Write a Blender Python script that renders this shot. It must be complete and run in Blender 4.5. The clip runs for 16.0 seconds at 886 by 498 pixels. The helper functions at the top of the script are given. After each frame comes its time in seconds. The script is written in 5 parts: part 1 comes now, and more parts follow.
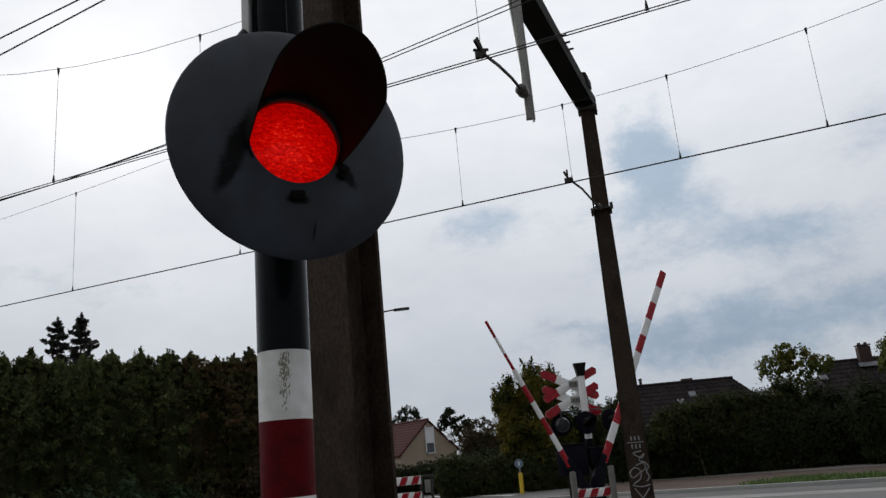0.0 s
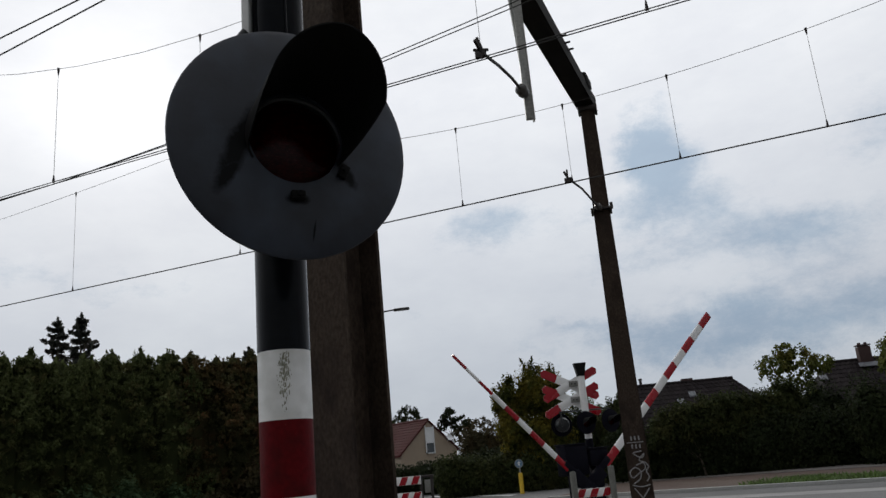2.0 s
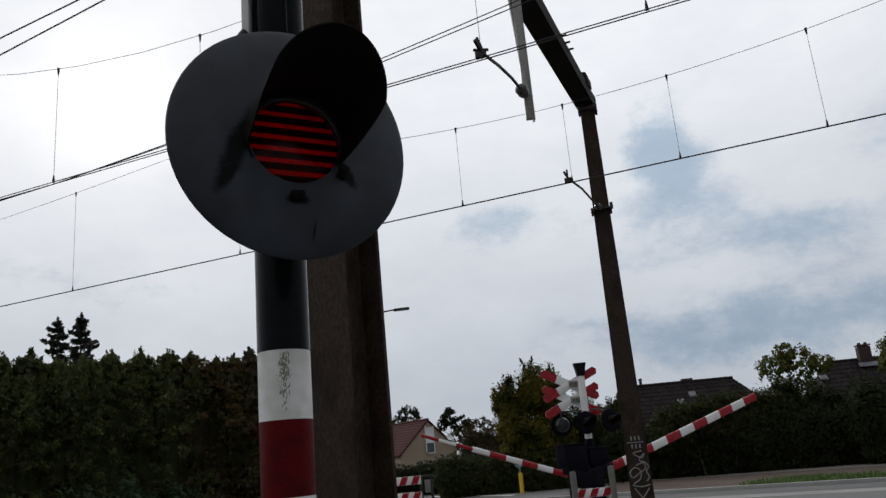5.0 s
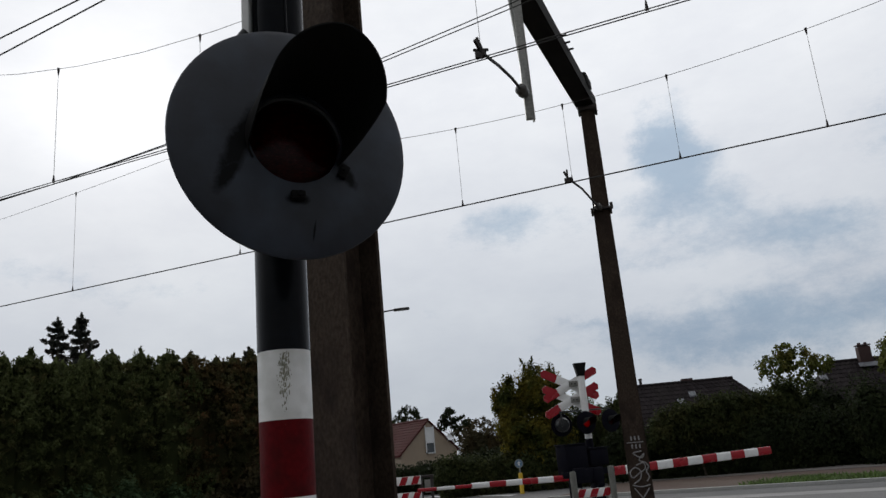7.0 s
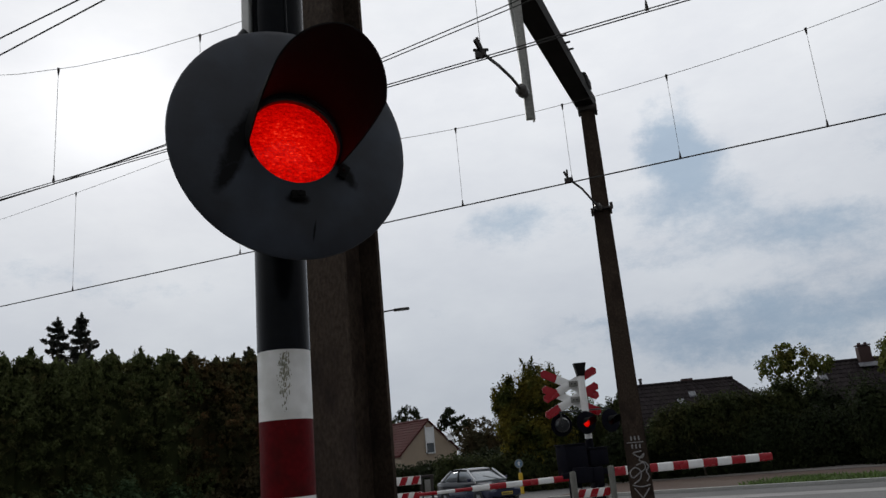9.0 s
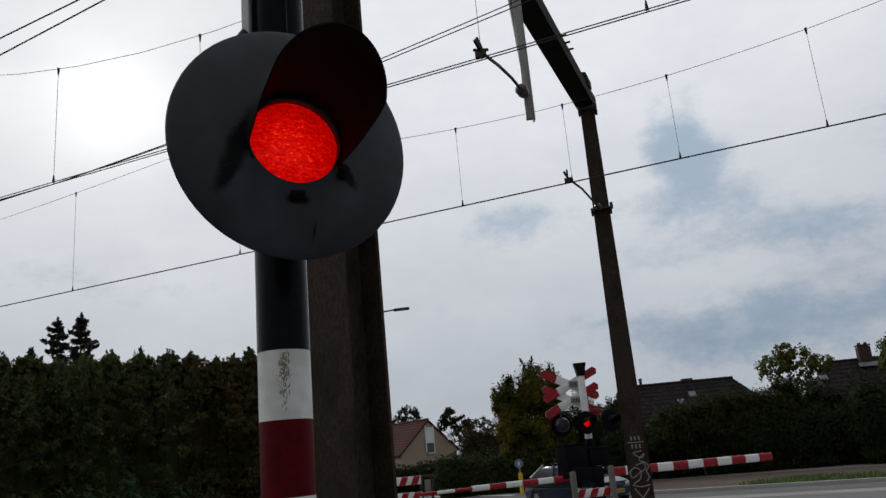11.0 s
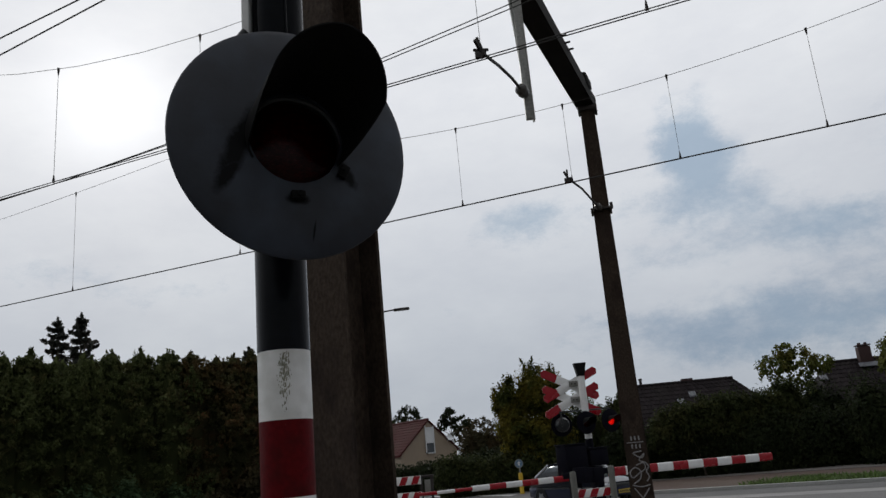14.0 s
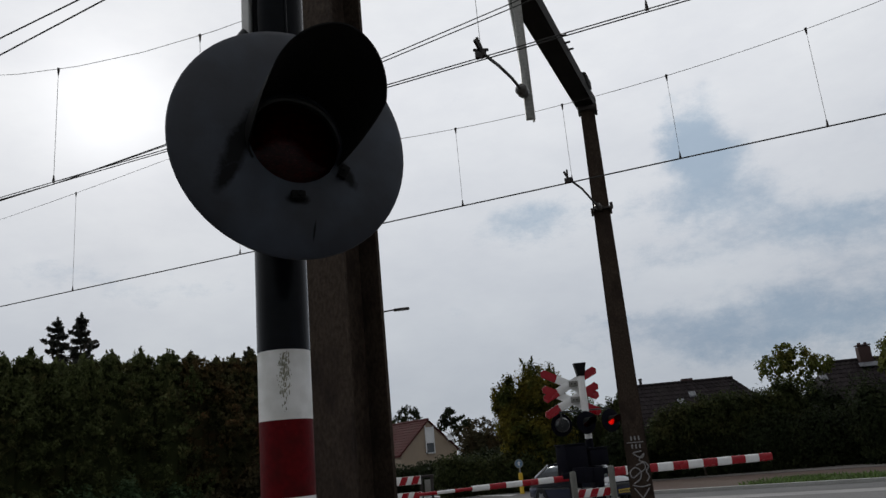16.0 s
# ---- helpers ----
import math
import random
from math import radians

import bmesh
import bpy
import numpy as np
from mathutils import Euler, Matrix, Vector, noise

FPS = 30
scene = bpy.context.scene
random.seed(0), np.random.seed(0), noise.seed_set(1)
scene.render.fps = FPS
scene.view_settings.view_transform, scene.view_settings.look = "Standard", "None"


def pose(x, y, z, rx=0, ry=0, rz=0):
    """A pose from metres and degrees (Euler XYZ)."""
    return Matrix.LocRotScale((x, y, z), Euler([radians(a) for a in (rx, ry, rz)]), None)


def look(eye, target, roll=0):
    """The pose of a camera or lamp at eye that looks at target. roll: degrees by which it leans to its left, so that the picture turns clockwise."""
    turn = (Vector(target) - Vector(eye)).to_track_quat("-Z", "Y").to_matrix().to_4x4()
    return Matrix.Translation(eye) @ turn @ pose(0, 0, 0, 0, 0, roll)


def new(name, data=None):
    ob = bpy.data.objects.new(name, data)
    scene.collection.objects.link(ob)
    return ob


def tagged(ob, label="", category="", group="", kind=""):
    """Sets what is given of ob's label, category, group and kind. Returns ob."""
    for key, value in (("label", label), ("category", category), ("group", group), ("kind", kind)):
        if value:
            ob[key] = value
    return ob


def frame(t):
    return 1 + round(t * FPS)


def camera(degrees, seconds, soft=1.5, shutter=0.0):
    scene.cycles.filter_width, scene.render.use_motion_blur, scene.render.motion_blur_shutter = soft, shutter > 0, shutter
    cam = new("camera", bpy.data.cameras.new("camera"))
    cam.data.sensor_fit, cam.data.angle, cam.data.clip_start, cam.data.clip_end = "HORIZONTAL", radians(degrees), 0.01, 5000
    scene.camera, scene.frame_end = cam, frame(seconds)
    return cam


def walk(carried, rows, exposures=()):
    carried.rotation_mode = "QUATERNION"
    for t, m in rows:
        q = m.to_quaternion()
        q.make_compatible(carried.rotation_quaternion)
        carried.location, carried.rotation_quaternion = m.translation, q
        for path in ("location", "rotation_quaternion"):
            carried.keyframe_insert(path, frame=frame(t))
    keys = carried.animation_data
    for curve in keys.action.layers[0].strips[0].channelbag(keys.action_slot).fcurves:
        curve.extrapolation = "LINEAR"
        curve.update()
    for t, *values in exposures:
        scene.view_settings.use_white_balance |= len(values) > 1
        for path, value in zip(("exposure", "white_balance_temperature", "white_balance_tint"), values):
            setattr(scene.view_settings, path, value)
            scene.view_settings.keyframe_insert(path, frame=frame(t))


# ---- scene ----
cam = camera(58.85, 16.0, soft=1.45)
EYE = pose(0, 0, 1.8, 104.9, 0, 0) @ pose(0, 0, 0, 0, 0, -5.07)
walk(cam, [(0, EYE), (16, EYE)], exposures=[(0, 0.01), (8, 0.01), (9.2, -0.07), (11.3, -0.14), (16, -0.14)])

# ---- world, sun ----
SUN_AZ, SUN_EL = radians(-24.2), radians(25.1)
SUN_DIR = Vector((math.sin(SUN_AZ) * math.cos(SUN_EL), math.cos(SUN_AZ) * math.cos(SUN_EL), math.sin(SUN_EL)))


def build_world():
    w = bpy.data.worlds.new("overcast")
    scene.world = w
    w.use_nodes = True
    nt = w.node_tree
    nt.nodes.clear()
    N, L = nt.nodes.new, nt.links.new
    out, bg = N("ShaderNodeOutputWorld"), N("ShaderNodeBackground")
    tc = N("ShaderNodeTexCoord")
    sky = N("ShaderNodeTexSky")
    sky.sky_type, sky.sun_disc = "NISHITA", False
    sky.sun_elevation, sky.sun_rotation = SUN_EL, SUN_AZ
    sk = N("ShaderNodeVectorMath")
    sk.operation = "SCALE"
    sk.inputs["Scale"].default_value = 0.05
    L(sky.outputs[0], sk.inputs[0])
    # veil of cloud, with soft lighter and greyer billows
    mp = N("ShaderNodeMapping")
    mp.inputs["Scale"].default_value = (1.0, 1.0, 2.2)
    L(tc.outputs["Generated"], mp.inputs[0])
    no = N("ShaderNodeTexNoise")
    no.inputs["Scale"].default_value, no.inputs["Detail"].default_value = 5.5, 8
    no.inputs["Roughness"].default_value = 0.62
    L(mp.outputs[0], no.inputs["Vector"])
    ramp = N("ShaderNodeValToRGB")
    e = ramp.color_ramp.elements
    e[0].position, e[0].color = 0.34, (0.845, 0.868, 0.92, 1)
    e[1].position, e[1].color = 0.66, (0.945, 0.965, 1.0, 1)
    L(no.outputs["Fac"], ramp.inputs[0])
    mix = N("ShaderNodeMixRGB")
    mix.inputs[0].default_value = 0.93
    L(sk.outputs[0], mix.inputs[1])
    L(ramp.outputs[0], mix.inputs[2])
    # bright veil round the sun
    dot = N("ShaderNodeVectorMath")
    dot.operation = "DOT_PRODUCT"
    L(tc.outputs["Generated"], dot.inputs[0])
    dot.inputs[1].default_value = SUN_DIR
    total = None
    for power, amount in ((300, 0.22), (900, 0.08)):
        mx = N("ShaderNodeMath")
        mx.operation = "MAXIMUM"
        L(dot.outputs["Value"], mx.inputs[0])
        mx.inputs[1].default_value = 0.0
        pw = N("ShaderNodeMath")
        pw.operation = "POWER"
        L(mx.outputs[0], pw.inputs[0])
        pw.inputs[1].default_value = power
        ml = N("ShaderNodeMath")
        ml.operation = "MULTIPLY"
        L(pw.outputs[0], ml.inputs[0])
        ml.inputs[1].default_value = amount
        if total is None:
            total = ml
        else:
            ad = N("ShaderNodeMath")
            L(total.outputs[0], ad.inputs[0])
            L(ml.outputs[0], ad.inputs[1])
            total = ad
    add = N("ShaderNodeVectorMath")
    # thicker and greyer towards the horizon
    sep = N("ShaderNodeSeparateXYZ")
    L(tc.outputs["Generated"], sep.inputs[0])
    low = N("ShaderNodeMapRange")
    low.inputs["From Min"].default_value, low.inputs["From Max"].default_value = 0.06, 0.44
    low.inputs["To Min"].default_value, low.inputs["To Max"].default_value = 0.60, 1.0
    L(sep.outputs["Z"], low.inputs["Value"])
    low.inputs["To Min"].default_value = 0.0
    tone = N("ShaderNodeMixRGB")
    L(low.outputs[0], tone.inputs[0])
    tone.inputs[1].default_value, tone.inputs[2].default_value = (0.565, 0.60, 0.64, 1), (1, 1, 1, 1)
    grey = N("ShaderNodeVectorMath")
    grey.operation = "MULTIPLY"
    L(mix.outputs[0], grey.inputs[0])
    L(tone.outputs[0], grey.inputs[1])
    L(grey.outputs[0], add.inputs[0])
    L(total.outputs[0], add.inputs[1])
    # the veil is thickest and darkest on the side away from the sun
    fade = N("ShaderNodeMapRange")
    fade.interpolation_type = "SMOOTHSTEP"
    fade.inputs["From Min"].default_value, fade.inputs["From Max"].default_value = -0.5, 0.8
    fade.inputs["To Min"].default_value, fade.inputs["To Max"].default_value = 0.42, 1.0
    L(dot.outputs["Value"], fade.inputs["Value"])
    dim = N("ShaderNodeVectorMath")
    dim.operation = "SCALE"
    L(add.outputs[0], dim.inputs[0])
    L(fade.outputs[0], dim.inputs["Scale"])
    L(dim.outputs[0], bg.inputs["Color"])
    bg.inputs["Strength"].default_value = 1.0
    L(bg.outputs[0], out.inputs[0])


build_world()
sun = new("sun", bpy.data.lights.new("sun", "SUN"))
sun.data.energy, sun.data.angle, sun.data.color = 0.7, radians(14), (1.0, 0.96, 0.9)
sun.matrix_world = look(SUN_DIR * 100, (0, 0, 0))

# ---- materials ----


def material(name, color, rough=0.6, metal=0.0, vary=0.25, scale=6.0, bump=0.15, dirt=None, dirt_amount=0.0, dirt_scale=1.5, spec=0.5, island=0.0, piece=0.0, stretch=(1, 1, 1)):
    """Base colour with grain at one scale, stains at another, and fine relief."""
    m = bpy.data.materials.new(name)
    m.use_nodes = True
    nt = m.node_tree
    N, L = nt.nodes.new, nt.links.new
    b = nt.nodes["Principled BSDF"]
    b.inputs["Metallic"].default_value = metal
    b.inputs["Specular IOR Level"].default_value = spec
    tc = N("ShaderNodeTexCoord")
    mp = N("ShaderNodeMapping")
    mp.inputs["Scale"].default_value = stretch
    L(tc.outputs["Object"], mp.inputs[0])
    fine, broad = N("ShaderNodeTexNoise"), N("ShaderNodeTexNoise")
    fine.inputs["Scale"].default_value, fine.inputs["Detail"].default_value = scale * 6, 6
    broad.inputs["Scale"].default_value, broad.inputs["Detail"].default_value = dirt_scale, 5
    L(mp.outputs[0], fine.inputs["Vector"])
    L(mp.outputs[0], broad.inputs["Vector"])
    hsv = N("ShaderNodeHueSaturation")
    hsv.inputs["Color"].default_value = (*color, 1)
    rng = N("ShaderNodeMapRange")
    rng.inputs["From Min"].default_value, rng.inputs["From Max"].default_value = 0.25, 0.75
    rng.inputs["To Min"].default_value, rng.inputs["To Max"].default_value = 1 - vary, 1 + vary
    L(fine.outputs["Fac"], rng.inputs["Value"])
    value = rng.outputs[0]
    for amount, source in ((island, "island"), (piece, "piece")):
        if amount:
            node = N("ShaderNodeNewGeometry") if source == "island" else N("ShaderNodeObjectInfo")
            r2 = N("ShaderNodeMapRange")
            r2.inputs["To Min"].default_value, r2.inputs["To Max"].default_value = 1 - amount, 1 + amount
            L(node.outputs["Random Per Island" if source == "island" else "Random"], r2.inputs["Value"])
            mu = N("ShaderNodeMath")
            mu.operation = "MULTIPLY"
            L(value, mu.inputs[0])
            L(r2.outputs[0], mu.inputs[1])
            value = mu.outputs[0]
    L(value, hsv.inputs["Value"])
    last = hsv.outputs[0]
    if dirt:
        dm = N("ShaderNodeMixRGB")
        dr = N("ShaderNodeMapRange")
        dr.inputs["From Min"].default_value, dr.inputs["From Max"].default_value = 0.45, 0.72
        dr.inputs["To Max"].default_value = dirt_amount
        L(broad.outputs["Fac"], dr.inputs["Value"])
        L(dr.outputs[0], dm.inputs[0])
        L(last, dm.inputs[1])
        dm.inputs[2].default_value = (*dirt, 1)
        last = dm.outputs[0]
    L(last, b.inputs["Base Color"])
    rr = N("ShaderNodeMapRange")
    rr.inputs["To Min"].default_value, rr.inputs["To Max"].default_value = max(0.02, rough - 0.12), min(1, rough + 0.12)
    L(broad.outputs["Fac"], rr.inputs["Value"])
    L(rr.outputs[0], b.inputs["Roughness"])
    if bump:
        bp = N("ShaderNodeBump")
        bp.inputs["Strength"].default_value, bp.inputs["Distance"].default_value = bump, 0.02
        L(fine.outputs["Fac"], bp.inputs["Height"])
        L(bp.outputs[0], b.inputs["Normal"])
    return m


def glow(name, color, strength):
    """Even glow for a side of the added slats that make the lamps blink."""
    m = bpy.data.materials.new(name)
    m.use_nodes = True
    nt = m.node_tree
    nt.nodes.clear()
    N, L = nt.nodes.new, nt.links.new
    out, em = N("ShaderNodeOutputMaterial"), N("ShaderNodeEmission")
    em.inputs["Color"].default_value = (*color, 1)
    em.inputs["Strength"].default_value = strength
    L(em.outputs[0], out.inputs[0])
    return m


def lens_material():
    m = bpy.data.materials.new("red_lens_glass")
    m.use_nodes = True
    nt = m.node_tree
    nt.nodes.clear()
    N, L = nt.nodes.new, nt.links.new
    out, mix = N("ShaderNodeOutputMaterial"), N("ShaderNodeMixShader")
    tr, gl = N("ShaderNodeBsdfTransparent"), N("ShaderNodeBsdfGlossy")
    tc, vo, no = N("ShaderNodeTexCoord"), N("ShaderNodeTexVoronoi"), N("ShaderNodeTexNoise")
    vo.inputs["Scale"].default_value = 190
    no.inputs["Scale"].default_value, no.inputs["Detail"].default_value = 135, 5
    no.inputs["Roughness"].default_value = 0.7
    mp = N("ShaderNodeMapping")
    mp.inputs["Rotation"].default_value = (0, radians(35), 0)
    mp.inputs["Scale"].default_value = (0.55, 1, 1.3)
    L(tc.outputs["Object"], mp.inputs[0])
    L(tc.outputs["Object"], vo.inputs["Vector"])
    L(mp.outputs[0], no.inputs["Vector"])
    ramp = N("ShaderNodeValToRGB")
    e = ramp.color_ramp.elements
    e[0].position, e[0].color = 0.26, (0.30, 0.006, 0.004, 1)
    e[1].position, e[1].color = 0.72, (1.0, 0.95, 0.80, 1)
    e2 = ramp.color_ramp.elements.new(0.44)
    e2.color = (0.48, 0.02, 0.012, 1)
    e3 = ramp.color_ramp.elements.new(0.55)
    e3.color = (0.62, 0.07, 0.04, 1)
    ad = N("ShaderNodeMath")
    ad.operation = "MULTIPLY_ADD"
    L(vo.outputs["Distance"], ad.inputs[0])
    ad.inputs[1].default_value = -0.16
    L(no.outputs["Fac"], ad.inputs[2])
    # lamp's light falloff painted into the glass tint: brightest low of centre, darker rim
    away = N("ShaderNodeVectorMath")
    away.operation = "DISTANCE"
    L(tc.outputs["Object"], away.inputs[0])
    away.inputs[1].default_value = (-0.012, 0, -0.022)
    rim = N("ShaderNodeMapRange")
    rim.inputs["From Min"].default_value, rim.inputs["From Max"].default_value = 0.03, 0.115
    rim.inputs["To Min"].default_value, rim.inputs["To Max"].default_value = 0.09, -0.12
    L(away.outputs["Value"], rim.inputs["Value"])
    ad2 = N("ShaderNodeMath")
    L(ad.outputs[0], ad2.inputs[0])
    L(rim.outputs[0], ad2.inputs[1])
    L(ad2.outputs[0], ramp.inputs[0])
    L(ramp.outputs[0], tr.inputs["Color"])
    gl.inputs["Color"].default_value = (0.9, 0.9, 0.9, 1)
    gl.inputs["Roughness"].default_value = 0.12
    bp = N("ShaderNodeBump")
    bp.inputs["Strength"].default_value, bp.inputs["Distance"].default_value = 0.10, 0.004
    L(vo.outputs["Distance"], bp.inputs["Height"])
    L(bp.outputs[0], gl.inputs["Normal"])
    mix.inputs[0].default_value = 0.012
    L(tr.outputs[0], mix.inputs[1])
    L(gl.outputs[0], mix.inputs[2])
    L(mix.outputs[0], out.inputs[0])
    return m


def shield_material():
    """Weathered black enamel, with soot washed down beside the lens and faint pale bloom."""
    m = material("weathered_black_shield", (0.009, 0.0125, 0.021), 0.5, dirt=(0.027, 0.037, 0.056), dirt_amount=0.9, dirt_scale=7, bump=0.08, vary=0.3, scale=2.5)
    nt = m.node_tree
    N, L = nt.nodes.new, nt.links.new
    b = nt.nodes["Principled BSDF"]
    last = b.inputs["Base Color"].links[0].from_socket
    tc, no = N("ShaderNodeTexCoord"), N("ShaderNodeTexNoise")
    no.inputs["Scale"].default_value, no.inputs["Detail"].default_value = 34, 7
    no.inputs["Roughness"].default_value = 0.7
    L(tc.outputs["Object"], no.inputs["Vector"])
    total = None
    for centre, turn, wide, high in (((-0.118, 0, -0.022), 24, 0.020, 0.08), ((-0.142, 0, -0.09), 32, 0.014, 0.040), ((0.112, 0, -0.07), -35, 0.012, 0.035), ((0.0, 0, -0.134), 0, 0.022, 0.010), ((0.035, 0, -0.20), 8, 0.002, 0.018)):
        mp = N("ShaderNodeMapping")
        mp.vector_type = "TEXTURE"
        mp.inputs["Location"].default_value, mp.inputs["Rotation"].default_value = centre, (0, radians(turn), 0)
        mp.inputs["Scale"].default_value = (wide, 1, high)
        L(tc.outputs["Object"], mp.inputs[0])
        ln = N("ShaderNodeVectorMath")
        ln.operation = "LENGTH"
        L(mp.outputs[0], ln.inputs[0])
        fall = N("ShaderNodeMapRange")
        fall.inputs["From Min"].default_value, fall.inputs["From Max"].default_value = 0.2, 1.7
        fall.inputs["To Min"].default_value, fall.inputs["To Max"].default_value = 1.0, 0.0
        L(ln.outputs["Value"], fall.inputs["Value"])
        if total is None:
            total = fall.outputs[0]
        else:
            mx = N("ShaderNodeMath")
            mx.operation = "MAXIMUM"
            L(total, mx.inputs[0])
            L(fall.outputs[0], mx.inputs[1])
            total = mx.outputs[0]
    add = N("ShaderNodeMath")
    L(total, add.inputs[0])
    L(no.outputs["Fac"], add.inputs[1])
    edge = N("ShaderNodeMapRange")
    edge.inputs["From Min"].default_value, edge.inputs["From Max"].default_value = 0.70, 1.15
    edge.inputs["To Max"].default_value = 0.95
    L(add.outputs[0], edge.inputs["Value"])
    soot = N("ShaderNodeMixRGB")
    L(edge.outputs[0], soot.inputs[0])
    L(last, soot.inputs[1])
    soot.inputs[2].default_value = (0.003, 0.003, 0.003, 1)
    L(soot.outputs[0], b.inputs["Base Color"])
    gloss = N("ShaderNodeMapRange")
    gloss.inputs["To Min"].default_value, gloss.inputs["To Max"].default_value = 0.48, 0.10
    L(edge.outputs[0], gloss.inputs["Value"])
    L(gloss.outputs[0], b.inputs["Specular IOR Level"])
    return m


def leaf(name, color, second, amount=0.5, sheen=0.06, through_light=0.3):
    """Leaves: two hues by clump, light and dark by leaf, a little light through."""
    m = bpy.data.materials.new(name)
    m.use_nodes = True
    nt = m.node_tree
    N, L = nt.nodes.new, nt.links.new
    b = nt.nodes["Principled BSDF"]
    b.inputs["Roughness"].default_value = 0.6
    b.inputs["Specular IOR Level"].default_value = sheen
    tc, no, geo = N("ShaderNodeTexCoord"), N("ShaderNodeTexNoise"), N("ShaderNodeNewGeometry")
    no.inputs["Scale"].default_value, no.inputs["Detail"].default_value = 1.1, 4
    L(tc.outputs["Object"], no.inputs["Vector"])
    r = N("ShaderNodeMapRange")
    r.inputs["From Min"].default_value, r.inputs["From Max"].default_value = 0.62 - 0.3 * amount, 0.92 - 0.3 * amount
    L(no.outputs["Fac"], r.inputs["Value"])
    mx = N("ShaderNodeMixRGB")
    L(r.outputs[0], mx.inputs[0])
    mx.inputs[1].default_value, mx.inputs[2].default_value = (*color, 1), (*second, 1)
    hsv = N("ShaderNodeHueSaturation")
    rv = N("ShaderNodeMapRange")
    rv.inputs["To Min"].default_value, rv.inputs["To Max"].default_value = 0.6, 1.45
    L(geo.outputs["Random Per Island"], rv.inputs["Value"])
    L(rv.outputs[0], hsv.inputs["Value"])
    L(mx.outputs[0], hsv.inputs["Color"])
    L(hsv.outputs[0], b.inputs["Base Color"])
    tl, mix = N("ShaderNodeBsdfTranslucent"), N("ShaderNodeMixShader")
    L(hsv.outputs[0], tl.inputs["Color"])
    mix.inputs[0].default_value = through_light
    L(b.outputs[0], mix.inputs[1])
    L(tl.outputs[0], mix.inputs[2])
    L(mix.outputs[0], nt.nodes["Material Output"].inputs["Surface"])
    return m


def tint_clouds(patches):
    """Thin grey cloud that holds back part of the veil behind it. patches: azimuth, elevation, half widths in degrees, depth."""
    m = bpy.data.materials.new("thin_cloud")
    m.use_nodes = True
    nt = m.node_tree
    nt.nodes.clear()
    N, L = nt.nodes.new, nt.links.new
    out, tr = N("ShaderNodeOutputMaterial"), N("ShaderNodeBsdfTransparent")
    tc = N("ShaderNodeTexCoord")
    nrm = N("ShaderNodeVectorMath")
    nrm.operation = "NORMALIZE"
    L(tc.outputs["Object"], nrm.inputs[0])
    warp = N("ShaderNodeTexNoise")
    warp.inputs["Scale"].default_value, warp.inputs["Detail"].default_value = 10, 8
    warp.inputs["Roughness"].default_value = 0.63
    L(nrm.outputs[0], warp.inputs["Vector"])
    sub = N("ShaderNodeVectorMath")
    sub.operation = "SUBTRACT"
    L(warp.outputs["Color"], sub.inputs[0])
    sub.inputs[1].default_value = (0.5, 0.5, 0.5)
    sc = N("ShaderNodeVectorMath")
    sc.operation = "SCALE"
    sc.inputs["Scale"].default_value = 0.085
    L(sub.outputs[0], sc.inputs[0])
    ad = N("ShaderNodeVectorMath")
    L(nrm.outputs[0], ad.inputs[0])
    L(sc.outputs[0], ad.inputs[1])
    total = None
    for az, el, wa, we, depth in patches:
        a, e = radians(az), radians(el)
        c = Vector((math.sin(a) * math.cos(e), math.cos(a) * math.cos(e), math.sin(e)))
        side = Vector((math.cos(a), -math.sin(a), 0))
        upw = side.cross(c)
        d = N("ShaderNodeVectorMath")
        d.operation = "SUBTRACT"
        L(ad.outputs[0], d.inputs[0])
        d.inputs[1].default_value = c
        parts = []
        for axis, half in ((side, wa), (upw, we), (c, 30)):
            dt = N("ShaderNodeVectorMath")
            dt.operation = "DOT_PRODUCT"
            L(d.outputs[0], dt.inputs[0])
            dt.inputs[1].default_value = axis / radians(half)
            sq = N("ShaderNodeMath")
            sq.operation = "MULTIPLY"
            L(dt.outputs["Value"], sq.inputs[0])
            L(dt.outputs["Value"], sq.inputs[1])
            parts.append(sq)
        s1, s2 = N("ShaderNodeMath"), N("ShaderNodeMath")
        L(parts[0].outputs[0], s1.inputs[0])
        L(parts[1].outputs[0], s1.inputs[1])
        L(s1.outputs[0], s2.inputs[0])
        L(parts[2].outputs[0], s2.inputs[1])
        ex = N("ShaderNodeMath")
        ex.operation = "POWER"
        ex.inputs[0].default_value = math.exp(-1)
        L(s2.outputs[0], ex.inputs[1])
        ml = N("ShaderNodeMath")
        ml.operation = "MULTIPLY"
        L(ex.outputs[0], ml.inputs[0])
        ml.inputs[1].default_value = depth
        if total is None:
            total = ml
        else:
            s = N("ShaderNodeMath")
            L(total.outputs[0], s.inputs[0])
            L(ml.outputs[0], s.inputs[1])
            total = s
    grain = N("ShaderNodeTexNoise")
    grain.inputs["Scale"].default_value, grain.inputs["Detail"].default_value = 17, 10
    grain.inputs["Roughness"].default_value = 0.68
    mp = N("ShaderNodeMapping")
    mp.inputs["Scale"].default_value = (1, 1, 1.8)
    L(nrm.outputs[0], mp.inputs[0])
    L(mp.outputs[0], grain.inputs["Vector"])
    gr = N("ShaderNodeMath")
    gr.operation = "MULTIPLY_ADD"
    L(grain.outputs["Fac"], gr.inputs[0])
    gr.inputs[1].default_value = 1.5
    L(total.outputs[0], gr.inputs[2])
    fm = N("ShaderNodeMapRange")
    fm.interpolation_type = "SMOOTHSTEP"
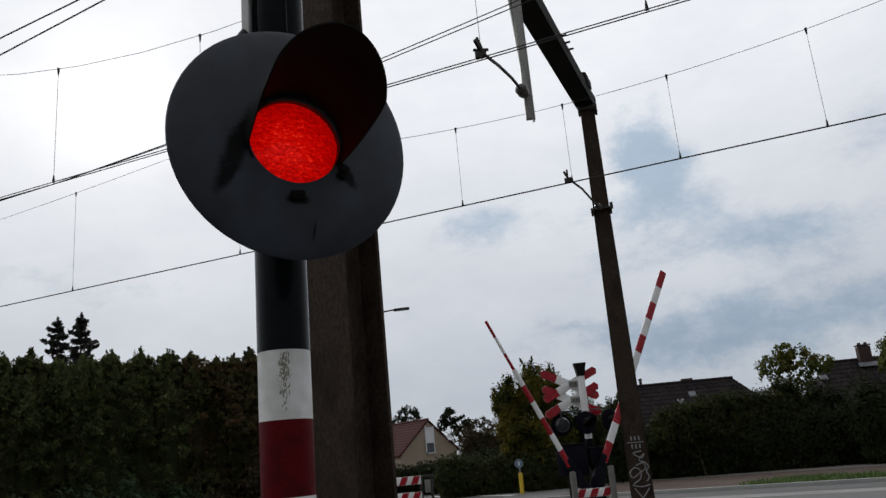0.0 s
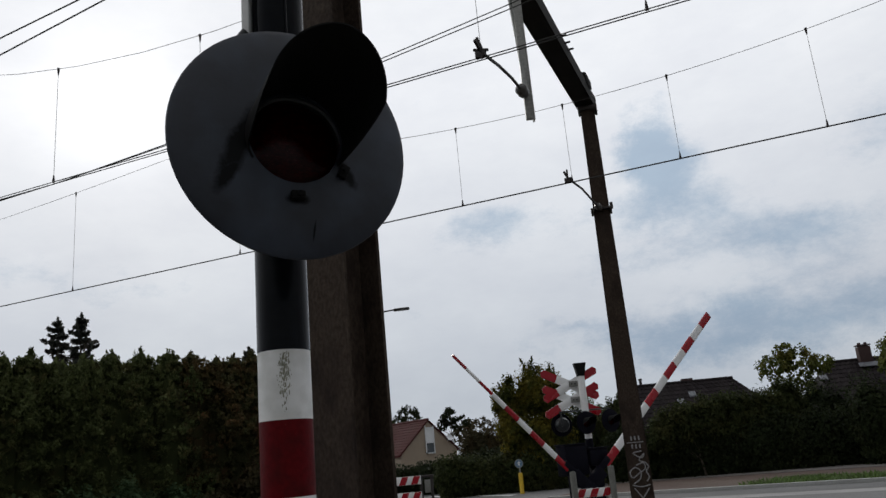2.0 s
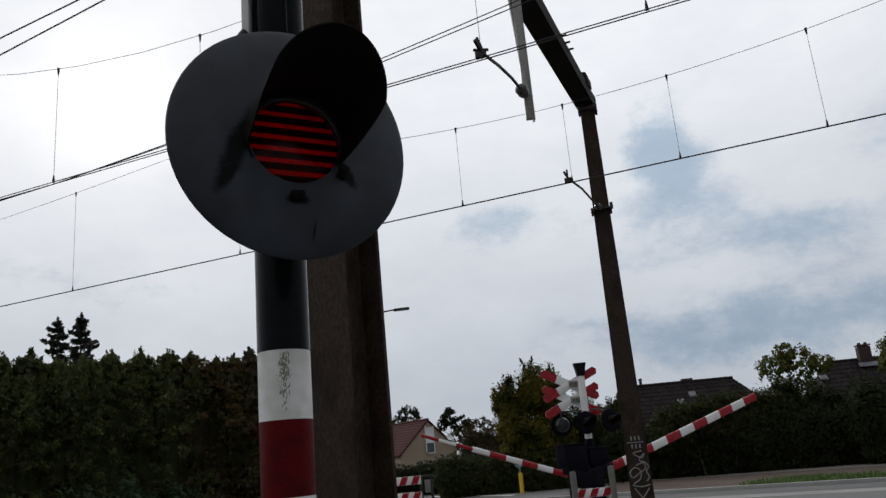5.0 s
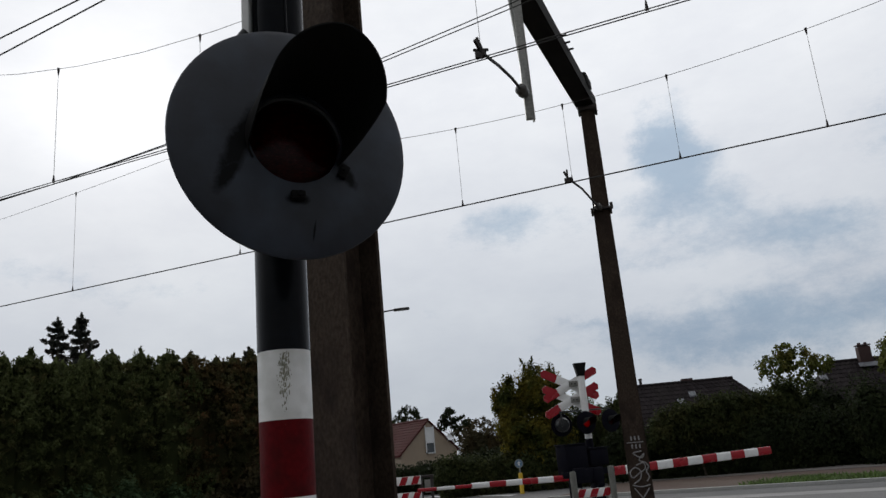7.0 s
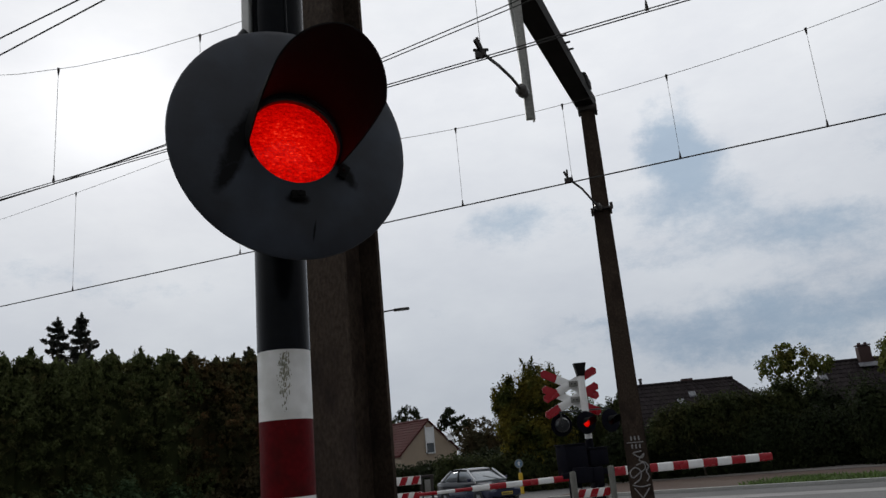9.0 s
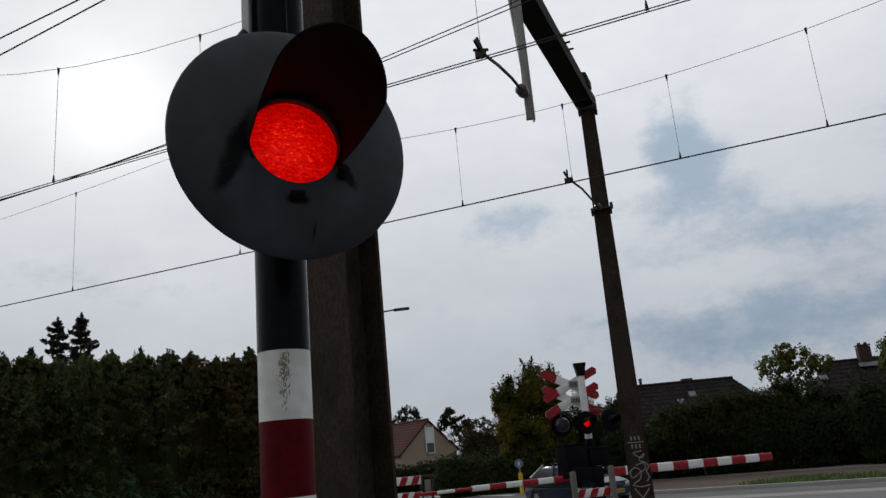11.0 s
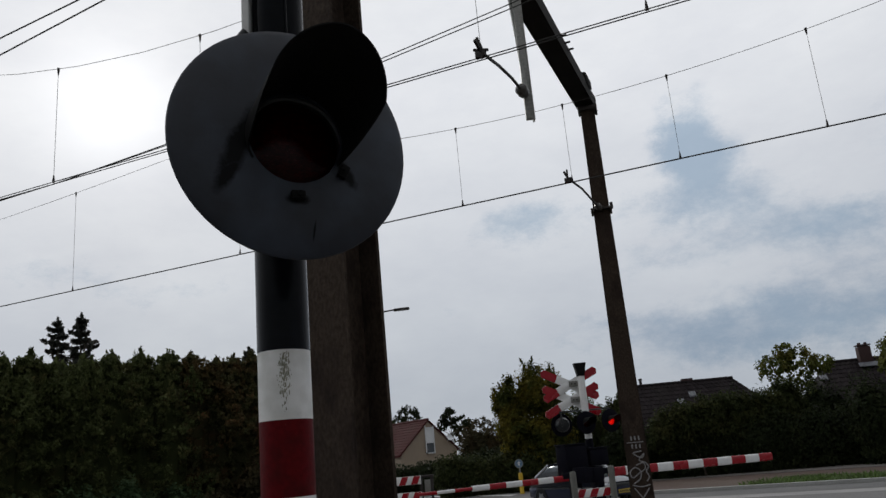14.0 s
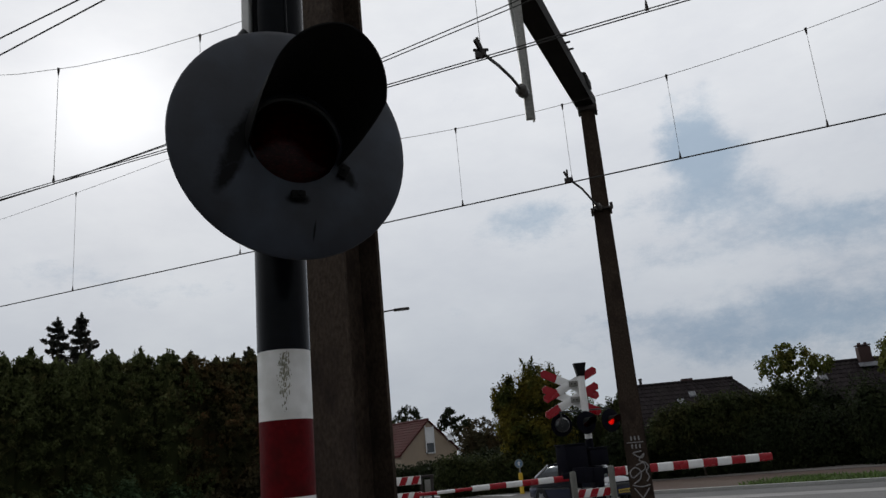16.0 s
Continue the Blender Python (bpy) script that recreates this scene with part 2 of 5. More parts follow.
    fm.inputs["From Min"].default_value, fm.inputs["From Max"].default_value = 0.95, 1.95
    L(gr.outputs[0], fm.inputs["Value"])
    mx = N("ShaderNodeMixRGB")
    L(fm.outputs[0], mx.inputs[0])
    mx.inputs[1].default_value, mx.inputs[2].default_value = (1, 1, 1, 1), (0.56, 0.665, 0.765, 1)
    L(mx.outputs[0], tr.inputs["Color"])
    L(tr.outputs[0], out.inputs[0])
    return m


M = {
    "black": material("black_enamel", (0.018, 0.020, 0.022), 0.38, dirt=(0.05, 0.05, 0.045), dirt_amount=0.5, dirt_scale=9, bump=0.04),
    "gloss_black": material("gloss_black_paint", (0.005, 0.006, 0.008), 0.16, spec=0.10, bump=0.01, dirt=(0.012, 0.012, 0.012), dirt_amount=0.4, dirt_scale=7),
    "shield": shield_material(),
    "hood": material("matt_black_hood", (0.004, 0.004, 0.004), 0.8, bump=0.05, spec=0.2),
    "white": material("white_paint", (0.80, 0.80, 0.78), 0.4, dirt=(0.36, 0.36, 0.30), dirt_amount=0.55, dirt_scale=11, bump=0.03, vary=0.05),
    "red": material("red_paint", (0.10, 0.003, 0.005), 0.5, spec=0.08, dirt=(0.05, 0.006, 0.006), dirt_amount=0.95, dirt_scale=16, bump=0.06, vary=0.22, scale=14),
    "boom_white": material("boom_white", (0.88, 0.88, 0.87), 0.28, bump=0.02, vary=0.05, dirt=(0.5, 0.5, 0.47), dirt_amount=0.3, dirt_scale=3),
    "boom_red": material("boom_red", (0.34, 0.004, 0.012), 0.26, bump=0.02, vary=0.06),
    "cap_grey": material("grey_end_cap", (0.20, 0.215, 0.25), 0.75, spec=0.15, bump=0.03, dirt=(0.05, 0.05, 0.05), dirt_amount=0.6, dirt_scale=18),
    "machine": material("blue_black_machine", (0.006, 0.006, 0.011), 0.65, bump=0.05, spec=0.06, dirt=(0.011, 0.011, 0.013), dirt_amount=0.5, dirt_scale=4),
    "rust": material("rusted_brown_steel", (0.046, 0.033, 0.024), 0.8, dirt=(0.022, 0.015, 0.013), dirt_amount=0.9, dirt_scale=5, bump=0.35, spec=0.12, vary=0.5, scale=9, stretch=(1, 1, 0.6)),
    "dark_steel": material("dark_steel", (0.030, 0.024, 0.022), 0.6, metal=0.2, bump=0.15),
    "beam_steel": material("sooty_beam_steel", (0.013, 0.011, 0.010), 0.8, bump=0.15, spec=0.15),
    "galv": material("galvanised_steel", (0.30, 0.30, 0.28), 0.5, metal=0.5, bump=0.08, dirt=(0.15, 0.14, 0.12), dirt_amount=0.6),
    "wire": material("oxidised_copper_wire", (0.035, 0.033, 0.032), 0.5, metal=0.5, bump=0),
    "porcelain": material("brown_insulator", (0.06, 0.055, 0.05), 0.3, bump=0),
    "asphalt": material("pale_worn_asphalt", (0.15, 0.146, 0.142), 0.9, scale=12, bump=0.3, dirt=(0.13, 0.13, 0.125), dirt_amount=0.7, dirt_scale=0.4),
    "gutter": material("dark_gutter_asphalt", (0.11, 0.11, 0.108), 0.9, scale=12, bump=0.3, dirt=(0.16, 0.155, 0.15), dirt_amount=0.6, dirt_scale=0.5),
    "pale_lane": material("pale_worn_lane", (0.31, 0.305, 0.295), 0.9, scale=12, bump=0.2, dirt=(0.19, 0.185, 0.18), dirt_amount=0.7, dirt_scale=0.6),
    "earth": material("earth_and_gravel", (0.10, 0.085, 0.065), 0.95, scale=8, bump=0.5, dirt=(0.05, 0.055, 0.03), dirt_amount=0.8, dirt_scale=0.3),
    "path": material("pale_path", (0.155, 0.138, 0.13), 0.9, scale=10, bump=0.3, dirt=(0.14, 0.12, 0.1), dirt_amount=0.6, dirt_scale=0.6),
    "clay": material("reddish_clay_strip", (0.095, 0.062, 0.047), 0.95, scale=9, bump=0.4, dirt=(0.09, 0.07, 0.05), dirt_amount=0.8, dirt_scale=0.5),
    "kerb": material("concrete_kerb", (0.36, 0.36, 0.34), 0.8, bump=0.2, dirt=(0.25, 0.25, 0.23), dirt_amount=0.6),
    "concrete": material("grey_concrete", (0.15, 0.15, 0.135), 0.85, bump=0.3, dirt=(0.11, 0.11, 0.09), dirt_amount=0.8, dirt_scale=4),
    "marking": material("road_marking", (0.75, 0.75, 0.73), 0.7, bump=0.1, dirt=(0.4, 0.4, 0.38), dirt_amount=0.6),
    "grass": material("grass_blade", (0.09, 0.155, 0.03), 0.7, vary=0.3, island=0.4, bump=0),
    "bark": material("bark", (0.07, 0.055, 0.04), 0.9, bump=0.5),
    "roof_red": material("red_roof_tile", (0.066, 0.014, 0.013), 0.75, spec=0.2, bump=0.2, piece=0.25, dirt=(0.07, 0.035, 0.03), dirt_amount=0.6, dirt_scale=0.8),
    "roof_dark": material("dark_brown_roof_tile", (0.021, 0.017, 0.018), 0.8, spec=0.05, bump=0.2, piece=0.3, island=0.25, dirt=(0.034, 0.030, 0.028), dirt_amount=0.7, dirt_scale=0.8),
    "brick": material("brown_brick", (0.045, 0.024, 0.022), 0.9, bump=0.3, scale=5),
    "render": material("beige_gable_wall", (0.34, 0.275, 0.21), 0.85, bump=0.15, dirt=(0.38, 0.30, 0.22), dirt_amount=0.5),
    "frame_white": material("white_window_frame", (0.78, 0.80, 0.82), 0.4, bump=0),
    "lead": material("pale_lead_flashing", (0.13, 0.135, 0.15), 0.55, bump=0.05),
    "yellow": material("yellow_bollard_paint", (0.62, 0.40, 0.02), 0.4, bump=0.03, dirt=(0.35, 0.24, 0.03), dirt_amount=0.5),
    "blue": material("blue_sign_face", (0.13, 0.22, 0.32), 0.4, bump=0),
    "car_silver": material("dark_metallic_car_paint", (0.012, 0.014, 0.021), 0.07, spec=0.3, bump=0, vary=0.04),
    # pale colour stands in for sky reflected on the dark pillars
    "car_trim": material("pale_sky_sheen_pillar", (0.46, 0.47, 0.49), 0.2, metal=0.6, bump=0, vary=0.04),
    "car_navy": material("navy_car_paint", (0.020, 0.024, 0.055), 0.2, metal=0.2, bump=0, vary=0.05),
    "tyre": material("tyre_rubber", (0.018, 0.018, 0.018), 0.85, bump=0.1),
    "rim": material("alloy_rim", (0.42, 0.43, 0.44), 0.3, metal=0.8, bump=0),
    "car_glass": material("reflecting_car_glass", (0.20, 0.22, 0.235), 0.05, metal=0.6, bump=0, spec=0.8, vary=0.05),
    "pane": material("reflecting_pane", (0.05, 0.06, 0.07), 0.05, bump=0, spec=0.9),
    "lamp_clear": material("clear_headlamp", (0.6, 0.62, 0.64), 0.1, metal=0.6, bump=0),
    "plate": material("yellow_plate", (0.60, 0.42, 0.05), 0.5, bump=0),
    "chalk": material("white_spray_paint", (0.26, 0.25, 0.25), 0.7, bump=0.1, vary=0.3),
    "grime": material("grey_green_grime", (0.27, 0.265, 0.20), 0.9, bump=0.1),
    "lamp_dark": material("unlit_red_slat", (0.06, 0.006, 0.009), 0.7, bump=0, spec=0.05),
    "lamp_bright": glow("bright_red_slat", (1.0, 0.060, 0.030), 1.15),
    "lamp_high": glow("lit_red_slat", (1.0, 0.050, 0.030), 0.85),
    "lamp_mid": glow("weaker_red_slat", (1.0, 0.025, 0.028), 0.38),
    "lamp_low": glow("faint_red_slat", (1.0, 0.015, 0.035), 0.11),
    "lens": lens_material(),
    "thuja": leaf("thuja_green", (0.082, 0.098, 0.037), (0.125, 0.094, 0.040), 0.25, through_light=0.4),
    "thuja_brown": leaf("browning_thuja", (0.070, 0.070, 0.030), (0.145, 0.075, 0.034), 0.5, through_light=0.4),
    "spruce": leaf("spruce_green", (0.072, 0.078, 0.066), (0.11, 0.085, 0.072), 0.3, through_light=0.5),
    "shrub": leaf("dark_shrub_green", (0.021, 0.029, 0.012), (0.038, 0.045, 0.017), 0.4),
    "olive": leaf("olive_shrub_green", (0.042, 0.052, 0.019), (0.078, 0.073, 0.026), 0.4),
    "bramble": leaf("bramble_green", (0.066, 0.105, 0.050), (0.11, 0.125, 0.048), 0.4, through_light=0.4),
    "autumn": leaf("yellowing_leaves", (0.052, 0.062, 0.014), (0.20, 0.155, 0.024), 0.65),
    "crown": leaf("mixed_green_leaves", (0.088, 0.105, 0.026), (0.20, 0.155, 0.038), 0.4),
    "rust_leaf": leaf("reddish_leaves", (0.050, 0.044, 0.022), (0.090, 0.058, 0.030), 0.5),
    "cloud": tint_clouds([(16.6, 21.4, 2.1, 1.8, 0.9), (15.0, 19.4, 1.6, 1.8, 0.8), (17.6, 18.6, 2.4, 2.4, 1.0), (15.2, 15.6, 3.6, 1.7, 0.7), (20.0, 15.8, 3.2, 1.8, 0.5), (3.7, 16.4, 3.4, 2.0, 0.95), (10.5, 16.0, 3.0, 1.3, 0.35), (24.5, 12.6, 6.0, 1.9, 0.95), (18.5, 6.9, 9.5, 2.4, 1.05), (29.0, 8.2, 6.0, 2.8, 0.6),
                           (31.0, 18.3, 3.2, 2.2, 0.6), (-28.5, 13.6, 4.5, 1.5, 0.6), (-20.0, 12.8, 3.5, 0.9, 0.4), (-2.5, 10.6, 1.3, 0.9, 0.4), (9.0, 8.3, 4.0, 0.7, 0.4), (35.0, 27.0, 9.0, 3.5, 0.3), (14.0, 12.5, 4.0, 1.2, 0.4)]),
}

# ---- mesh helpers ----


def box(bm, c, size, rot=None, bevel=0.0):
    m = Matrix.Translation(c) @ (rot.to_4x4() if rot else Matrix()) @ Matrix.Diagonal((*size, 1))
    made = bmesh.ops.create_cube(bm, size=1, matrix=m)["verts"]
    if bevel:
        edges = list({e for v in made for e in v.link_edges})
        bmesh.ops.bevel(bm, geom=edges, offset=bevel, segments=2, affect="EDGES", profile=0.5)
    return made


def rod(bm, a, b, r, r2=None, n=12):
    a, b = Vector(a), Vector(b)
    d = b - a
    m = Matrix.Translation((a + b) / 2) @ d.to_track_quat("Z", "Y").to_matrix().to_4x4()
    bmesh.ops.create_cone(bm, cap_ends=True, segments=n, radius1=r, radius2=r if r2 is None else r2, depth=d.length, matrix=m)


def prism(bm, outline, depth, m=None):
    """An outline in x and z, given depth along y about 0."""
    m = m or Matrix()
    front = [bm.verts.new(m @ Vector((x, -depth / 2, z))) for x, z in outline]
    back = [bm.verts.new(m @ Vector((x, depth / 2, z))) for x, z in outline]
    bm.faces.new(front)
    bm.faces.new(back[::-1])
    n = len(outline)
    for i in range(n):
        j = (i + 1) % n
        bm.faces.new((front[j], front[i], back[i], back[j]))


def lathe(bm, profile, n=48, m=None):
    """A profile of (radius, height) turned about z."""
    m = m or Matrix()
    rings = [[bm.verts.new(m @ Vector((r * math.cos(2 * math.pi * k / n), r * math.sin(2 * math.pi * k / n), h))) for k in range(n)] for r, h in profile]
    for a, b in zip(rings, rings[1:]):
        for k in range(n):
            j = (k + 1) % n
            bm.faces.new((a[k], a[j], b[j], b[k]))
    return rings


def finish(bm, name, mat, smooth=True):
    bmesh.ops.remove_doubles(bm, verts=bm.verts, dist=1e-5)
    bmesh.ops.recalc_face_normals(bm, faces=bm.faces)
    me = bpy.data.meshes.new(name)
    bm.to_mesh(me)
    bm.free()
    for m in mat if isinstance(mat, (list, tuple)) else [mat]:
        me.materials.append(M[m])
    if smooth:
        me.shade_smooth()
        me.set_sharp_from_angle(angle=radians(35))
    return me


def part(name, bm, mat, parent, label="", smooth=True):
    ob = new(name, finish(bm, name, mat, smooth))
    ob.parent = parent
    return tagged(ob, label)


def thing(name, label, category, m=None, group="", kind=""):
    ob = new(name)
    ob.empty_display_size = 0.1
    if m is not None:
        ob.matrix_world = m
    return tagged(ob, label, category, group, kind)


def solid(name, bm, mat, label, category, m=None, group="", kind="", smooth=True):
    ob = new(name, finish(bm, name, mat, smooth))
    if m is not None:
        ob.matrix_world = m
    return tagged(ob, label, category, group, kind)


def raw(name, verts, faces, mat, parent=None):
    me = bpy.data.meshes.new(name)
    me.from_pydata(verts, [], faces)
    for m in mat if isinstance(mat, (list, tuple)) else [mat]:
        me.materials.append(M[m])
    ob = new(name, me)
    ob.parent = parent
    return ob

# ---- ground, road beyond the crossing ----
U, W = Vector((0.873, -0.488, 0)), Vector((0.488, 0.873, 0))
ROAD_TURN = math.degrees(math.atan2(-0.488, 0.873))


def strip(name, near, far, start, end, z, mat, label, category="ground", thick=0.0):
    """A level strip along the road beyond, between two distances across it."""
    bm = bmesh.new()
    pts = [U * start + W * near, U * end + W * near, U * end + W * far, U * start + W * far]
    if thick:
        lo = [bm.verts.new((p.x, p.y, z - thick)) for p in pts]
        hi = [bm.verts.new((p.x, p.y, z)) for p in pts]
        bm.faces.new(hi)
        for i in range(4):
            j = (i + 1) % 4
            bm.faces.new((lo[i], lo[j], hi[j], hi[i]))
    else:
        bm.faces.new([bm.verts.new((p.x, p.y, z)) for p in pts])
    return solid(name, bm, mat, label, category, kind="structure", smooth=False)


def build_ground():
    bm = bmesh.new()
    bmesh.ops.create_grid(bm, x_segments=8, y_segments=8, size=2500)
    solid("ground", bm, "earth", "brown earth and gravel ground with sparse weeds", "ground", kind="structure")
    strip("road", 18.5, 27.6, -70, 60, 0.02, "asphalt", "pale worn asphalt road beyond the railway crossing", "road")
    strip("gutter", 25.5, 27.6, -70, 60, 0.026, "gutter", "darker asphalt gutter strip beside the kerb", "road")
    strip("lane_edge", 24.2, 25.3, -70, 60, 0.026, "pale_lane", "pale worn strip along the road", "road")
    strip("road", 27.6, 41.0, -70, -12.05, 0.02, "asphalt", "pale worn asphalt of the side road junction", "road")
    strip("kerb", 27.6, 27.85, -12, 60, 0.14, "kerb", "pale concrete kerb along the far edge of the road", "kerb", 0.2)
    strip("verge", 27.85, 35.0, -12, 60, 0.10, "clay", "reddish bare clay strip behind the kerb", "verge", 0.15)
    strip("pavement", 35.0, 38.2, -12, 60, 0.13, "path", "pale gravel footpath in front of the hedge", "pavement", 0.15)
    # crossing road that passes the signals
    bm = bmesh.new()
    d, s = Vector((0.16, 0.987, 0)), Vector((0.987, -0.16, 0))
    for a in (0,):
        pts = [d * -12 + s * 0.9, d * -12 + s * 9.5, d * 24 + s * 9.5, d * 24 + s * -2.2, d * 17 + s * -1.5]
        bm.faces.new([bm.verts.new((p.x, p.y, 0.012)) for p in pts])
    solid("road", bm, "asphalt", "pale worn asphalt road leading over the crossing", "road", kind="structure", smooth=False)
    bm = bmesh.new()
    box(bm, (0.2, 38.4, 0.026), (6.8, 0.45, 0.008), Matrix.Rotation(math.atan2(-5.6, 3.8), 3, "Z"))
    solid("road_marking", bm, "marking", "worn white line painted on the side road", "road marking", kind="structure", smooth=False)


def build_grass():
    rng = np.random.default_rng(5)
    verts, faces = [], []
    for i in range(26000):
        a, b = rng.uniform(-5.6, 16), 27.95 + 3.0 * rng.random() ** 0.8
        if a < -3.6 and rng.random() > (a + 5.6) / 2.0:
            continue
        if b > 29.9 + 0.7 * math.sin(a * 1.3) and rng.random() < 0.8:
            continue
        p = U * a + W * b
        h, w = rng.uniform(0.05, 0.17), rng.uniform(0.015, 0.04)
        t = rng.uniform(0, math.pi)
        lx, ly = rng.normal(0, 0.05, 2)
        n = len(verts)
        verts += [(p.x - w * math.cos(t), p.y - w * math.sin(t), 0.10), (p.x + w * math.cos(t), p.y + w * math.sin(t), 0.10), (p.x + lx, p.y + ly, 0.10 + h)]
        faces.append((n, n + 1, n + 2))
    tagged(raw("grass", verts, faces, "grass"), "bright green short grass on the verge", "grass", kind="stuff")


# ---- plants ----


def leaf_cloud(rng, centres, normals, size, droop=0.0, stretch=1.0):
    """Small folded leaves at the centres, faced roughly along the normals."""
    n = len(centres)
    nor = normals + rng.normal(0, 0.55, (n, 3))
    nor /= np.linalg.norm(nor, axis=1)[:, None] + 1e-9
    up = rng.normal(0, 0.5, (n, 3)) + np.array([0, 0, 1.0 - 2 * droop])
    side = np.cross(nor, up)
    side /= np.linalg.norm(side, axis=1)[:, None] + 1e-9
    along = np.cross(side, nor)
    s = size * rng.uniform(0.55, 1.35, (n, 1))
    a = centres - along * s * 0.6 * stretch
    b = centres + side * s * 0.42 + nor * s * 0.10
    c = centres + along * s * 0.7 * stretch
    d = centres - side * s * 0.42 + nor * s * 0.10
    v = np.stack([a, b, c, d], 1).reshape(-1, 3)
    idx = np.arange(n)[:, None] * 4
    f = np.concatenate([idx + np.array([[0, 1, 2]]), idx + np.array([[0, 2, 3]])])
    return v, f


def limbs(rng, name, base, height, r, branches, parent, spread):
    bm = bmesh.new()
    p = Vector(base)
    for k in range(5):
        q = p + Vector((rng.normal(0, 0.05), rng.normal(0, 0.05), height / 5))
        rod(bm, p, q + Vector((0, 0, 0.02)), r * (1 - k * 0.17), r * (1 - (k + 1) * 0.17), 8)
        if k > 0:
            for j in range(branches):
                a = rng.uniform(0, 6.28)
                e = q + Vector((math.cos(a) * spread * rng.uniform(0.5, 1), math.sin(a) * spread * rng.uniform(0.5, 1), height * rng.uniform(0.05, 0.22)))
                rod(bm, q, e, r * 0.35, r * 0.06, 5)
        p = q
    part("trunk", bm, "bark", parent)


def conifer(x, y, height, radius, mat, label, seed, count=5200, size=0.15, name="conifer_tree", group="", base=0.0, category="tree", core=True):
    """A conifer: trunk, and a dense crown of feathered sprays with upright leaders."""
    rng = np.random.default_rng(seed)
    top = thing(name, label, category, pose(x, y, 0, 0, 0, rng.uniform(0, 360)), group)
    bm = bmesh.new()
    rod(bm, (0, 0, -0.05), (0, 0, height * 0.97), 0.035 * height * 0.6, 0.012, 8)
    part("trunk", bm, "bark", top)
    lobe = rng.uniform(0, 6.283, 3)

    def reach(rel, a):
        return radius * np.minimum(1.0, (1.03 - rel) * 3.2) ** 0.85 * (1 + 0.2 * np.sin(3 * a + rel * 9 + lobe[0]) + 0.16 * np.sin(5 * a - rel * 15 + lobe[1]))
    # sprays that rise outwards from the stem, each a feather of small leaves
    per = 42
    n = count // per
    rel = 0.97 * rng.random(n) ** 0.85
    a = rng.uniform(0, 2 * np.pi, n)
    out = reach(rel, a) * rng.uniform(0.78, 1.12, n)
    z1 = base + (height - base) * rel
    ln = rng.uniform(0.4, 0.85, n) * (1.1 - 0.5 * rel)
    tip = np.stack([out * np.cos(a), out * np.sin(a), z1], 1)
    root = tip - np.stack([ln * 0.8 * np.cos(a), ln * 0.8 * np.sin(a), ln * rng.uniform(0.15, 0.75, n)], 1)
    u = rng.random((n, per, 1)) ** 0.8
    c = root[:, None] + (tip - root)[:, None] * u + rng.normal(0, 1, (n, per, 3)) * (0.085 * (1.12 - u))
    c[:, :, 2:] -= 0.10 * u * u
    nrm = np.repeat(np.stack([np.cos(a) * 0.6, np.sin(a) * 0.6, np.full(n, 0.7)], 1), per, 0)
    v, f = leaf_cloud(rng, c.reshape(-1, 3), nrm, size, 0.1, 1.5)
    # upright leaders that break the outline
    m = 75
    k = 26
    q = rng.random((k, m, 1))
    aa, rr = rng.uniform(0, 6.283, k), radius * rng.uniform(0, 0.95, k) * (np.arange(k) > 0)
    top_z = height * (1.0 - 0.17 * rr / radius) + rng.uniform(-0.25, 0.12, k) * (np.arange(k) > 0)
    cc = np.stack([rr * np.cos(aa), rr * np.sin(aa), top_z], 1)[:, None] + np.concatenate([rng.normal(0, 0.15, (k, m, 2)) * (1.06 - q), -1.0 * (1 - q)], 2)
    v2, f2 = leaf_cloud(rng, cc.reshape(-1, 3), rng.normal(0, 1, (k * m, 3)), size, 0, 1.6)
    faces = np.concatenate([f, f2 + len(v)])
    v = np.concatenate([v, v2])
    if core:
        m = 14
        ring = []
        for i, rel in enumerate((0.0, 0.3, 0.6, 0.85, 0.97)):
            rr = radius * 0.55 * min(1, (1.02 - rel) * 2.6) ** 0.75
            ring.append([(rr * math.cos(6.283 * q / m), rr * math.sin(6.283 * q / m), base + (height - base) * rel) for q in range(m)])
        n0 = len(v)
        v = np.concatenate([v, np.array(ring).reshape(-1, 3)])
        extra = []
        for i in range(4):
            for q in range(m):
                j = (q + 1) % m
                b0, b1 = n0 + i * m, n0 + (i + 1) * m
                extra += [(b0 + q, b0 + j, b1 + j), (b0 + q, b1 + j, b1 + q)]
        faces = np.concatenate([faces, np.array(extra)])
    raw("crown", v.tolist(), faces.tolist(), mat, top)
    return top


